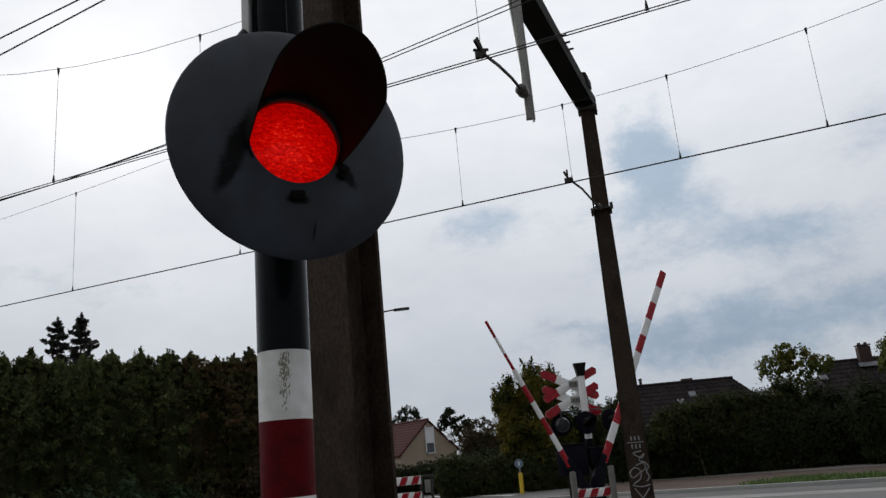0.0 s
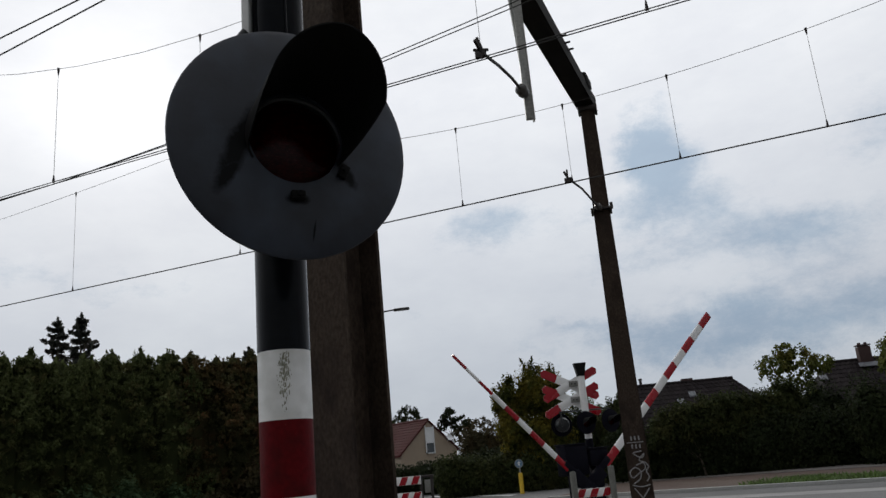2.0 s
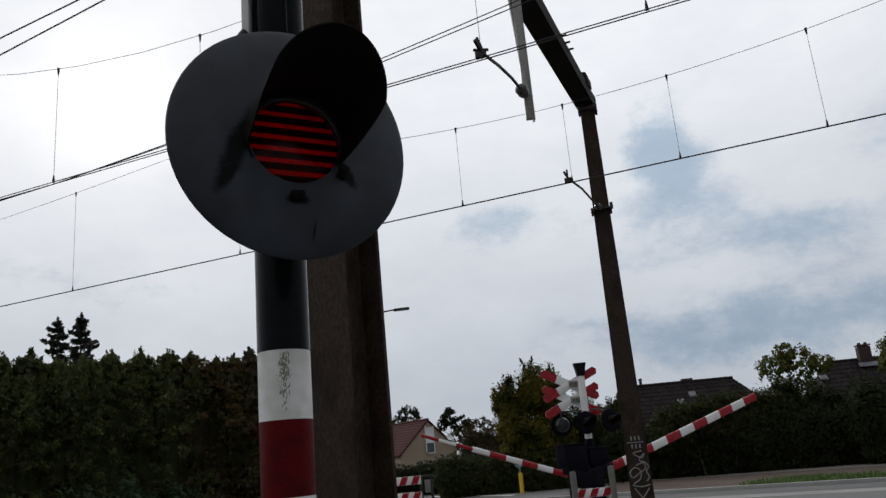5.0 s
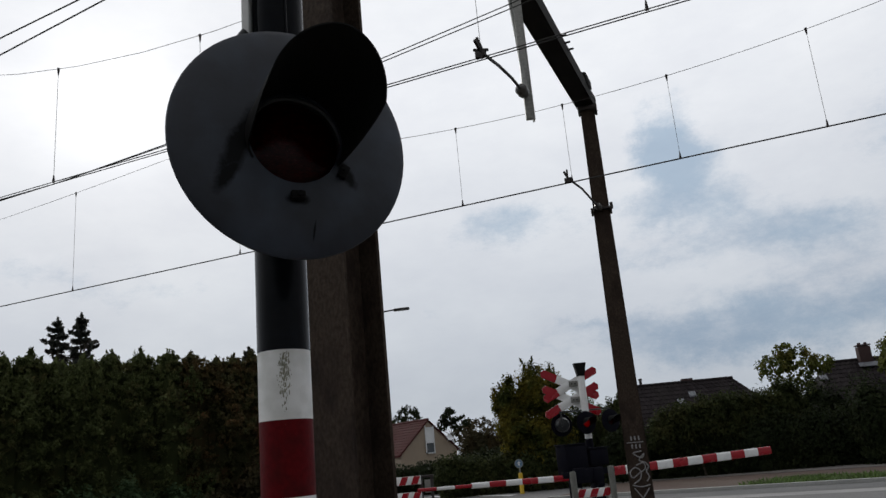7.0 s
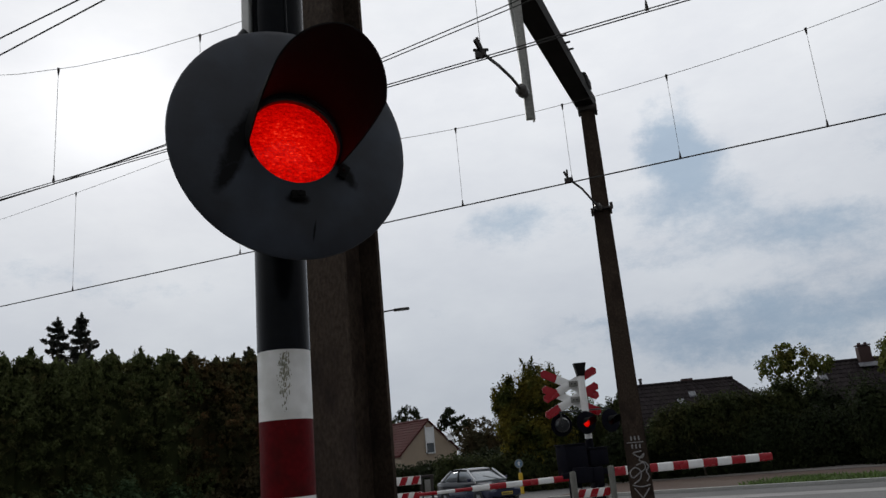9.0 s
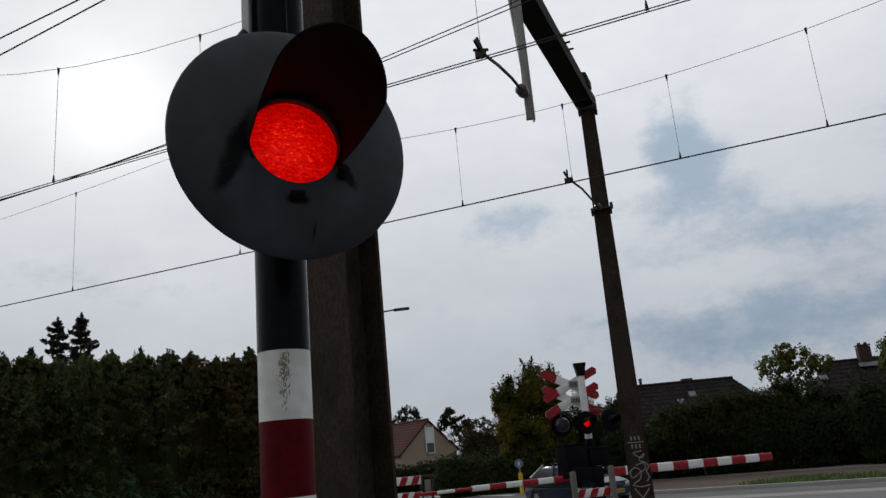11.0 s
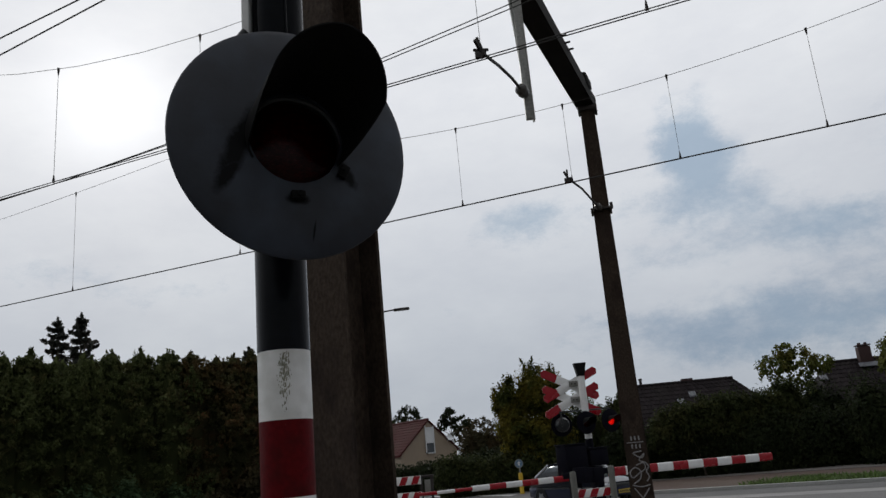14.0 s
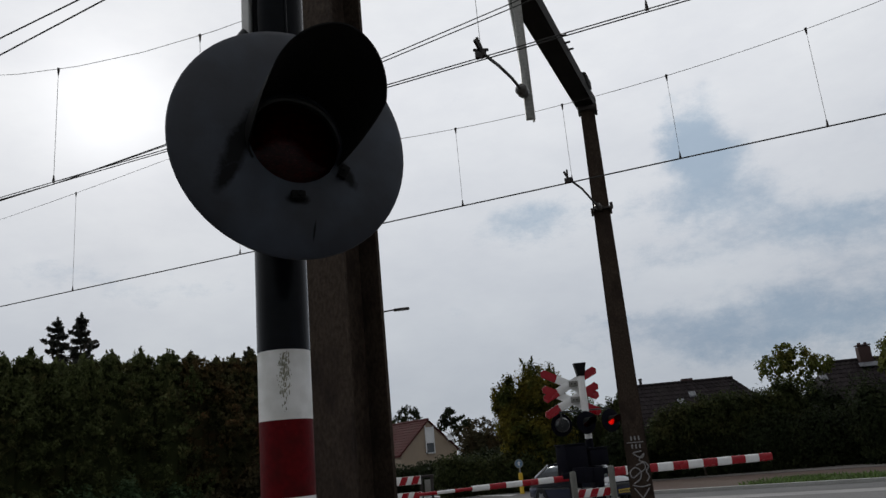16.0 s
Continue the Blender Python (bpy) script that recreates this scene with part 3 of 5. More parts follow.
def spruce(x, y, height, radius, label, seed, base=1.2, whorls=23, gap=0.36):
    """A ragged spruce: whorls of uneven boughs that sag and lift at the tips, with hanging twigs and gaps between."""
    rng = np.random.default_rng(seed)
    top = thing("spruce_tree", label, "tree", pose(x, y, 0, 0, 0, rng.uniform(0, 360)), "spruces behind the row")
    bm = bmesh.new()
    rod(bm, (0, 0, -0.05), (0, 0, height * 0.97), 0.02 * height, 0.012, 8)
    centres, normals = [], []
    for w in range(whorls):
        rel = w / whorls
        h = base + (height - base) * (1 - (1 - rel) ** 1.15)
        for j in range(7):
            if rng.random() < gap:
                continue
            a = j * 0.9 + w * 0.7 + rng.normal(0, 0.25)
            ln = radius * (1 - rel) ** 0.85 * rng.uniform(0.55, 1.2) + 0.10
            d = Vector((math.cos(a), math.sin(a), 0))
            sag = rng.uniform(0.10, 0.32)
            pts = [Vector((0, 0, h)) + d * ln * u + Vector((0, 0, 0.12 * ln * u - sag * ln * u + 0.30 * ln * max(0, u - 0.6))) for u in (0, 0.35, 0.7, 1.0)]
            for p, q in zip(pts, pts[1:]):
                rod(bm, p, q, 0.02, 0.010, 4)
            n = int(26 + 55 * ln)
            u = rng.uniform(0.12, 1.03, n)
            seg = np.minimum((u * 3).astype(int), 2)
            P = np.array([tuple(p) for p in pts])
            c = P[seg] + (P[seg + 1] - P[seg]) * (u * 3 - seg)[:, None]
            side = rng.normal(0, 0.10 + 0.05 * ln, n) * (1.1 - u)
            c += np.stack([-math.sin(a) * side, math.cos(a) * side, -np.abs(rng.normal(0, 0.10, n)) * (1.2 - 0.7 * u)], 1)
            centres.append(c)
            normals.append(np.tile((0.3 * d.x, 0.3 * d.y, 0.8), (n, 1)))
    part("trunk", bm, "bark", top)
    k = 70
    lead = rng.random(k)
    centres.append(np.stack([rng.normal(0, 0.07, k) * (1.1 - lead), rng.normal(0, 0.07, k) * (1.1 - lead), height - 0.9 + 1.0 * lead], 1))
    normals.append(rng.normal(0, 1, (k, 3)))
    v, f = leaf_cloud(rng, np.concatenate(centres), np.concatenate(normals), 0.13, 0.5, 1.3)
    raw("crown", v.tolist(), f.tolist(), "spruce", top)
    return top


def broadleaf(x, y, blobs, trunk_h, trunk_r, mat, label, seed, count=6000, size=0.16, name="tree", category="tree", group="", gaps=0.0, upright=0.0, branches=3, spread=0.9):
    """A tree or shrub: trunk with limbs and a crown of leaves gathered in uneven clumps. blobs: x, y, z, three radii."""
    rng = np.random.default_rng(seed)
    top = thing(name, label, category, pose(x, y, 0), group)
    limbs(rng, name, (0, 0, -0.05), trunk_h, trunk_r, branches, top, spread)
    vol = np.array([b[3] * b[4] * b[5] for b in blobs]) ** 0.66
    pick = rng.choice(len(blobs), count, p=vol / vol.sum())
    B = np.array(blobs)[pick]
    # clump centres on the blobs' shells, then leaves round them
    d = rng.normal(0, 1, (count, 3))
    d /= np.linalg.norm(d, axis=1)[:, None]
    clump = np.floor(rng.random(count) * 70).astype(int) + pick * 70
    cd = np.random.default_rng(seed + 1).normal(0, 1, (70 * len(blobs), 3))
    cd /= np.linalg.norm(cd, axis=1)[:, None]
    cr = np.random.default_rng(seed + 2).uniform(0.62, 1.08, 70 * len(blobs))
    where = cd[clump] * cr[clump][:, None] * 0.86 + d * rng.random((count, 1)) ** 0.5 * (0.30 - 0.1 * gaps)
    where[:, 2] += upright * np.maximum(0, cd[clump][:, 2]) * rng.random(count) * 0.4
    c = B[:, :3] + where * B[:, 3:]
    c[:, 2] = np.maximum(c[:, 2], 0.05)
    v, f = leaf_cloud(rng, c, where + np.array([0, 0, 0.3]), size)
    if upright:
        # young shoots that stand up from the top of the crown
        tips = c[c[:, 2] > np.quantile(c[:, 2], 0.6)]
        base = tips[rng.integers(0, len(tips), int(150 * upright))]
        m = 34
        u = np.tile(np.linspace(0, 1, m), len(base))
        q = np.repeat(base, m, 0)
        ln = np.repeat(rng.uniform(0.15, 0.45, len(base)), m)
        lean = np.repeat(rng.normal(0, 0.12, (len(base), 2)), m, 0)
        q = q + np.stack([lean[:, 0] * u, lean[:, 1] * u, ln * u], 1) + rng.normal(0, 0.045, q.shape) * (1.1 - u)[:, None]
        v5, f5 = leaf_cloud(rng, q, rng.normal(0, 1, q.shape), size * 0.9, 0, 1.4)
        f = np.concatenate([f, f5 + len(v)])
        v = np.concatenate([v, v5])
    if gaps < 0.5:
        n = int(count * 0.25)
        q = rng.choice(len(blobs), n, p=vol / vol.sum())
        C = np.array(blobs)[q]
        dd = rng.normal(0, 1, (n, 3))
        dd /= np.linalg.norm(dd, axis=1)[:, None]
        ic = C[:, :3] + dd * C[:, 3:] * 0.62 * rng.random((n, 1)) ** 0.3
        ic[:, 2] = np.maximum(ic[:, 2], 0.05)
        v3, f3 = leaf_cloud(rng, ic, dd, size * 2.0)
        f = np.concatenate([f, f3 + len(v)])
        v = np.concatenate([v, v3])
    raw("crown", v.tolist(), f.tolist(), mat, top)
    return top


def hedge_blobs(length, height, depth, seed):
    rng = random.Random(seed)
    out, x = [], -length / 2
    while x < length / 2:
        r = rng.uniform(0.8, 1.25)
        h = height * rng.uniform(0.86, 1.06)
        out.append((x, rng.uniform(-0.2, 0.2), h * 0.5, r, depth * rng.uniform(0.8, 1.1), h * 0.52))
        x += r * 0.95
    return out


def hedge(x, y, length, height, depth, mat, label, seed, turn, count, size=0.17, name="hedge"):
    rng = np.random.default_rng(seed)
    top = thing(name, label, "hedge", pose(x, y, 0, 0, 0, turn))
    bm = bmesh.new()
    rod(bm, (0, 0, -0.05), (0.04, 0.05, height * 0.8), 0.04, 0.015, 6)
    first = part("stem", bm, "bark", top)
    k = -length / 2 + 0.4
    first.location.x = k
    while k < length / 2 - 0.9:
        k += 0.9
        stem = new("stem", first.data)
        stem.parent, stem.location, stem.rotation_euler.z = top, (k, 0, 0), k * 2
    blobs = hedge_blobs(length, height, depth, seed)
    B0 = np.array(blobs)
    pick = rng.integers(0, len(blobs), count)
    B = B0[pick]
    d = rng.normal(0, 1, (count, 3))
    d /= np.linalg.norm(d, axis=1)[:, None]
    lump = 1 + 0.12 * np.sin(d[:, 0] * 9 + pick) * np.sin(d[:, 2] * 8 + pick * 2)
    c = B[:, :3] + d * B[:, 3:] * lump[:, None] * rng.uniform(0.72, 1.05, (count, 1))
    # the skirt reaches the ground without gaps
    k = count // 4
    c[:k, 0] = rng.uniform(-length / 2 - 0.6, length / 2 + 0.6, k)
    c[:k, 1] = rng.normal(-0.15, depth * 0.45, k)
    c[:k, 2] = rng.uniform(0.02, height * 0.42, k)
    c[:, 2] = np.maximum(c[:, 2], 0.04)
    v, f = leaf_cloud(rng, c, d + np.array([0, 0, 0.3]), size)
    n = count // 6
    pick = rng.integers(0, len(blobs), n)
    d = rng.normal(0, 1, (n, 3))
    d /= np.linalg.norm(d, axis=1)[:, None]
    c = B0[pick][:, :3] + d * B0[pick][:, 3:] * 0.62
    c[: n // 3, 2] *= 0.3
    c[:, 2] = np.maximum(c[:, 2], 0.04)
    v2, f2 = leaf_cloud(rng, c, d, size * 3.2)
    raw("foliage", np.concatenate([v, v2]).tolist(), np.concatenate([f, f2 + len(v)]).tolist(), mat, top)
    return top


def build_plants():
    rng = random.Random(3)
    # the row of conifers beyond the tracks
    k = 0
    x = -20.5
    while x < -3.9:
        y = 22 + (x + 12.6) * 0.68 if x > -12.6 else 22 + (x + 12.6) * 0.3
        h = 1.8 + y * float(np.interp(x / y, (-0.58, -0.507, -0.434, -0.412, -0.387, -0.36, -0.343, -0.325, -0.296, -0.15), (0.178, 0.162, 0.156, 0.158, 0.158, 0.149, 0.140, 0.161, 0.139, 0.143))) + rng.uniform(0.0, 0.42)
        brown = -8.4 < x < -6.6
        conifer(x, y, h, rng.uniform(1.0, 1.3), "thuja_brown" if brown else "thuja",
                "browning conifer with dry patches in a dense row" if brown else "dark green conifer in a dense overgrown row", 40 + k, 15500, 0.066, group="row of conifers beyond the tracks")
        x += rng.uniform(0.48, 0.7)
        k += 1
    for j in range(12):
        x = -15.6 + j * 1.05
        y = 20.4 + max(0, (x + 12.6) * 0.66)
        h = rng.uniform(1.7, 2.5)
        broadleaf(x, y, [(0, 0, h * 0.45, 0.85, 0.7, h * 0.5), (0.4, -0.2, h * 0.35, 0.6, 0.6, h * 0.38)], h * 0.6, 0.04, "rust_leaf" if j in (8, 9) else "bramble",
                  "rust-brown shrub at the foot of the conifers" if j in (8, 9) else "blue-green bramble bush below the conifers", 300 + j, 5200, 0.085, name="bush", category="bush", group="bushes below the conifers")
    for x, y, h, r, k in ((-17.24, 34.0, 9.25, 2.35, 1), (-16.19, 34.0, 9.3, 2.3, 2)):
        spruce(x, y, h, r, "tall ragged dark spruce behind the conifer row", 80 + k)
    spruce(-8.55, 33.0, 7.0, 1.5, "dark ragged spruce partly behind the signal post", 91, 1.0)
    # yellowing tree behind the far signal
    broadleaf(3.5, 38.5, [(-1.05, 0, 3.9, 0.85, 0.9, 1.2), (0.25, 0, 4.45, 0.95, 1.0, 1.3), (1.05, 0.1, 4.1, 0.85, 0.9, 1.35), (-0.75, 0, 2.6, 1.15, 1.0, 1.3), (0.75, 0, 2.5, 1.25, 1.1, 1.4), (0.0, -0.1, 1.2, 1.3, 1.0, 1.1)],
              3.4, 0.12, "autumn", "bushy small tree with yellowing upright leaves", 120, 30000, 0.105, upright=1.0)
    broadleaf(5.6, 40.0, [(-0.9, 0, 2.2, 1.1, 0.8, 1.7), (1.35, 0, 2.3, 1.0, 0.8, 1.5), (0, 0, 2.6, 0.9, 0.8, 1.2), (0.7, 0.1, 2.2, 0.9, 0.8, 1.1), (1.24, 0.1, 2.61, 0.8, 0.7, 0.8)], 2.4, 0.07, "shrub", "dense dark green shrub behind the signal", 121, 15000, 0.11, name="shrub", category="shrub")
    broadleaf(6.3, 40.8, [(0, 0, 3.9, 0.7, 0.6, 1.0), (0.5, 0, 3.6, 0.6, 0.6, 0.8)], 3.6, 0.06, "crown", "thin half-bare twiggy tree", 122, 900, 0.08, gaps=1.0, branches=7, spread=0.7)
    # tree above the hedge on the far side of the road
    broadleaf(16.3, 38.6, [(-0.9, 0, 4.6, 0.85, 0.8, 0.75), (0.3, 0, 4.8, 1.0, 0.9, 0.95), (1.4, 0, 4.65, 0.75, 0.7, 0.55), (0.0, 0, 3.4, 1.4, 1.0, 0.8), (-0.2, 0, 5.4, 0.6, 0.5, 0.45)],
              3.4, 0.12, "crown", "small round-crowned tree with olive leaves and gaps", 123, 5200, 0.12, gaps=0.9, branches=5)
    broadleaf(18.54, 33.5, [(0, 0, 4.20, 0.8, 0.8, 1.2), (0.5, 0, 3.6, 1.0, 0.9, 1.2)], 3.6, 0.1, "crown", "tree with small olive leaves beside the house", 124, 4500, 0.11, gaps=0.6)
    # hedges along the far side of the road
    hedge(12.8, 35.4, 11.5, 2.75, 0.9, "shrub", "tall dense dark green hedge along the footpath", 7, ROAD_TURN * 0.55, 42000, 0.095)
    hedge(21.0, 31.5, 9.0, 3.6, 1.0, "shrub", "tall dense dark green hedge along the footpath", 8, ROAD_TURN * 0.7, 34000, 0.095)
    hedge(15.0, 36.6, 4.8, 3.85, 0.9, "shrub", "taller uneven dark green hedge before the tree", 12, ROAD_TURN * 0.5, 18000, 0.095)
    hedge(5.6, 42.0, 9.0, 2.3, 0.9, "shrub", "dense dark green hedge behind the yellow bollard", 9, -8, 22000, 0.1)
    hedge(-1.8, 44.0, 9.0, 1.9, 1.0, "shrub", "low dark hedge in front of the red-roofed house", 10, -6, 20000, 0.11)
    # mixed shrubs standing out of the hedges
    broadleaf(10.5, 35.5, [(-1.5, 0, 2.1, 0.9, 0.6, 0.95), (-0.5, 0, 2.3, 1.0, 0.6, 1.1), (0.7, 0, 2.55, 1.0, 0.6, 1.15), (1.8, 0, 2.4, 0.9, 0.6, 1.1)], 2.2, 0.06, "olive", "loose olive-green shrub standing out of the hedge", 151, 15000, 0.1, name="shrub", category="shrub")
    broadleaf(13.9, 35.6, [(-0.7, 0, 2.5, 0.9, 0.6, 1.0), (0.5, 0, 2.8, 1.0, 0.6, 1.0)], 2.2, 0.06, "olive", "loose olive-green shrub standing out of the hedge", 152, 9000, 0.1, name="shrub", category="shrub")
    broadleaf(7.7, 38.6, [(0, 0, 3.0, 0.8, 0.6, 1.1), (-0.6, 0, 2.3, 0.9, 0.6, 1.1)], 2.4, 0.06, "olive", "loose olive-green shrub behind the signal", 153, 8000, 0.1, name="shrub", category="shrub")
    hedge(2.75, 38.0, 6.6, 2.0, 0.7, "olive", "olive-green hedge below the yellowing tree", 13, -3, 15000, 0.1)
    hedge(3.75, 52.0, 6.0, 3.6, 1.0, "rust_leaf", "reddish brown hedge beside the house", 11, -4, 30000, 0.12)
    broadleaf(-5.9, 98.0, [(0, 0, 7.2, 1.5, 1.2, 1.3), (-1.2, 0, 6.4, 1.2, 1, 1.0)], 6.0, 0.2, "shrub", "far open-crowned tree behind the red roof", 130, 900, 0.3, gaps=1.0, branches=5, spread=1.6, group="far trees")
    broadleaf(-1.0, 98.0, [(0, 0, 6.6, 1.1, 1, 1.3), (1.5, 0, 5.6, 1.5, 1, 1.2), (-0.9, 0, 5.8, 0.8, 0.8, 0.9)], 5.6, 0.2, "shrub", "far open-crowned tree behind the red roof", 131, 1300, 0.3, gaps=1.0, branches=5, spread=1.4, group="far trees")
    broadleaf(2.6, 96.0, [(0, 0, 4.9, 2.0, 1, 1.5), (-2.0, 0, 4.4, 1.6, 1, 1.3)], 5.0, 0.2, "rust_leaf", "far brownish tree beside the houses", 132, 1300, 0.24, gaps=1.0, branches=5, spread=1.4, group="far trees")


# ---- houses ----


def tiled_slope(name, a, b, c, d, parent, mat, rows, cols, piece="tile"):
    """Courses of pantiles on a slope: a, b along the eave, d, c along the ridge; each course laps the one below."""
    a, b, c, d = (Vector(p) for p in (a, b, c, d))
    nrm = (b - a).cross(d - a).normalized()
    if nrm.z < 0:
        nrm.negate()
    verts, faces = [], []
    for r in range(rows):
        t0, t1 = r / rows, (r + 1.15) / rows
        for k in range(cols):
            s0, s1 = k / cols, (k + 1) / cols

            def at(s, t, h):
                p = (a.lerp(b, s)).lerp(d.lerp(c, s), min(t, 1))
                return tuple(p + nrm * h)
            n = len(verts)
            sm = (s0 + s1) / 2
            verts += [at(s0, t0, 0.05), at(sm, t0, 0.10), at(s1, t0, 0.05), at(s1, t1, 0.01), at(sm, t1, 0.06), at(s0, t1, 0.01), at(s0, t0, 0.0), at(s1, t0, 0.0)]
            faces += [(n, n + 1, n + 4, n + 5), (n + 1, n + 2, n + 3, n + 4), (n + 6, n + 7, n + 2, n + 1, n)]
    ob = raw(name, verts, faces, mat, parent)
    return tagged(ob, kind="stuff")


def ridge_caps(n, a, b, parent, mat):
    a, b = Vector(a), Vector(b)
    d = (b - a) / n
    bm = bmesh.new()
    rod(bm, (0, 0, 0), d * 1.06, 0.13, 0.15, 8)
    first = part("ridge_tile", bm, mat, parent)
    first.location = a
    for k in range(1, n):
        o = new("ridge_tile", first.data)
        o.parent, o.location = parent, a + d * k


def build_houses():
    # red-roofed house with a beige gable
    h = thing("house", "low house with red tiled roof and beige gable wall", "house", pose(-3.35, 85, 0, 0, 0, 34))
    g, w, rl = 6.9, 2.85, 14.0
    bm = bmesh.new()
    prism(bm, [(-g / 2, 0), (g / 2, 0), (g / 2, 2.95), (0, 5.75), (-g / 2, 2.65)], 0.3)
    part("gable_wall", bm, "render", h, "beige rendered gable")
    bm = bmesh.new()
    box(bm, (-g / 2 + 0.15, rl / 2, 1.3), (0.3, rl, 2.6))
    box(bm, (g / 2 - 0.15, rl / 2, 1.4), (0.3, rl, 2.8))
    box(bm, (0, rl, 2.6), (g, 0.3, 5.2))
    part("wall", bm, "render", h)
    ends = {}
    for s, e in ((-1, 2.45), (1, 2.7)):
        x = s * (g / 2 + 0.25)
        bm = bmesh.new()
        v = [bm.verts.new(p) for p in ((x, -0.3, e), (x, rl, e), (0, rl, 5.9), (0, -0.3, 5.9), (x, -0.3, e - 0.14), (x, rl, e - 0.14), (0, rl, 5.76), (0, -0.3, 5.76))]
        for q in ((0, 1, 2, 3), (7, 6, 5, 4), (0, 4, 5, 1), (3, 7, 4, 0), (1, 5, 6, 2)):
            bm.faces.new([v[i] for i in q])
        roof = part("roof", bm, "roof_red", h, "red tiled roof slope", smooth=False)
        tiled_slope("roof_tiles", (x, -0.3, e + 0.01), (x, rl, e + 0.01), (0, rl, 5.91), (0, -0.3, 5.91), roof, "roof_red", 12, 36)
    ridge_caps(20, (0, -0.3, 5.95), (0, rl, 5.95), h, "roof_red")
    win = thing("window", "", "")
    win.parent, win.location = h, (0.1, -0.2, 0)
    bm = bmesh.new()
    box(bm, (0, 0, 4.35), (1.0, 0.08, 1.5))
    part("panel", bm, "frame_white", win, "pale boarded panel")
    bm = bmesh.new()
    for x in (-0.5, 0.5):
        box(bm, (x, -0.03, 3.9), (0.1, 0.1, 2.9))
    for z in (2.5, 3.55, 3.68, 5.1):
        box(bm, (0, -0.03, z), (1.1, 0.1, 0.09))
    part("frame", bm, "frame_white", win)
    bm = bmesh.new()
    box(bm, (0, 0.01, 3.05), (0.92, 0.03, 0.98))
    part("pane", bm, "pane", win)
    # satellite dish on the slope
    bm = bmesh.new()
    lathe(bm, [(0.0, 0.0), (0.2, 0.04), (0.36, 0.14)], 20, Matrix.Translation((2.35, -0.5, 3.9)) @ Matrix.Rotation(radians(65), 4, "X"))
    rod(bm, (2.35, -0.45, 3.9), (2.3, 0.1, 3.3), 0.03)
    dish = part("satellite_dish", bm, "frame_white", h, "white satellite dish")
    # two houses with dark roofs
    for name, c, turn, half, depth, ridge, eave, hip in (("a", (17.1, 60, 0), -4, 3.6, 7.0, 5.75, 2.7, (0, 2.4)), ("b", (31.0, 58, 0), -10, 5.0, 8.0, 6.15, 3.0, (1.5, 0))):
        h = thing("house", "brick house with a dark brown tiled roof behind the hedge", "house", pose(*c, 0, 0, turn), "houses with dark roofs")
        L = half
        bm = bmesh.new()
        for q in ((0, -depth / 2 + 0.4, eave / 2, 2 * L, 0.3, eave), (0, depth / 2 - 0.4, eave / 2, 2 * L, 0.3, eave), (-L + 0.15, 0, eave / 2, 0.3, depth - 1.1, eave), (L - 0.15, 0, eave / 2, 0.3, depth - 1.1, eave)):
            box(bm, q[:3], q[3:])
        part("wall", bm, "brick", h)
        x0, x1 = -L - 0.4, L + 0.4
        if name == "a":
            x1 += 2.0
        r0, r1 = x0 + hip[0], x1 - hip[1]
        bm = bmesh.new()
        e = [Vector(p) for p in ((x0, -depth / 2, eave), (x1, -depth / 2, eave), (x1, depth / 2, eave), (x0, depth / 2, eave))]
        t = [Vector((r0, 0, ridge)), Vector((r1, 0, ridge))]
        ev, tv = [bm.verts.new(p) for p in e], [bm.verts.new(p) for p in t]
        for q in ((ev[0], ev[1], tv[1], tv[0]), (ev[2], ev[3], tv[0], tv[1]), (ev[1], ev[2], tv[1]), (ev[3], ev[0], tv[0]), (ev[3], ev[2], ev[1], ev[0])):
            bm.faces.new(q)
        roof = part("roof", bm, "roof_dark", h, "dark brown tiled roof", smooth=False)
        tiled_slope("roof_tiles", e[0] + Vector((0, 0, 0.01)), e[1] + Vector((0, 0, 0.01)), t[1] + Vector((0, 0, 0.01)), t[0] + Vector((0, 0, 0.01)), roof, "roof_dark", 10, 24)
        ridge_caps(18, t[0] + Vector((0, 0, 0.03)), t[1] + Vector((0, 0, 0.03)), h, "roof_dark")
        if name == "a":
            for x, tt in ((-0.75, 0.5), (0.25, 0.66), (3.9, 0.3)):
                p = Vector((x, -depth / 2 * (1 - tt), eave + (ridge - eave) * tt))
                rot = Matrix.Rotation(math.atan2(ridge - eave, depth / 2), 3, "X")
                bm = bmesh.new()
                box(bm, p + rot @ Vector((0, 0, 0.1)), (0.5, 0.62, 0.11), rot, 0.02)
                fr = part("skylight", bm, "lead", h, "small tilted roof window")
                bm = bmesh.new()
                box(bm, p + rot @ Vector((0, 0, 0.165)), (0.38, 0.48, 0.02), rot)
                part("pane", bm, "pane", fr)
            bm = bmesh.new()
            rod(bm, (-3.1, 0.3, ridge - 0.4), (-3.1, 0.3, ridge + 0.5), 0.11, 0.11, 12)
            rod(bm, (-3.1, 0.3, ridge + 0.5), (-3.1, 0.3, ridge + 0.62), 0.16, 0.13, 12)
            part("flue", bm, "dark_steel", h, "dark metal flue")
            bm = bmesh.new()
            box(bm, (0.3, 0.2, ridge + 0.05), (0.8, 0.6, 0.5), None, 0.03)
            part("chimney", bm, "brick", h)
        else:
            bm = bmesh.new()
            box(bm, (-1.15, -0.4, ridge + 0.25), (0.85, 0.7, 1.3), None, 0.03)
            box(bm, (-1.15, -0.4, ridge + 1.0), (0.93, 0.78, 0.1), None, 0.02)
            ch = part("chimney", bm, "brick", h, "brown brick chimney")
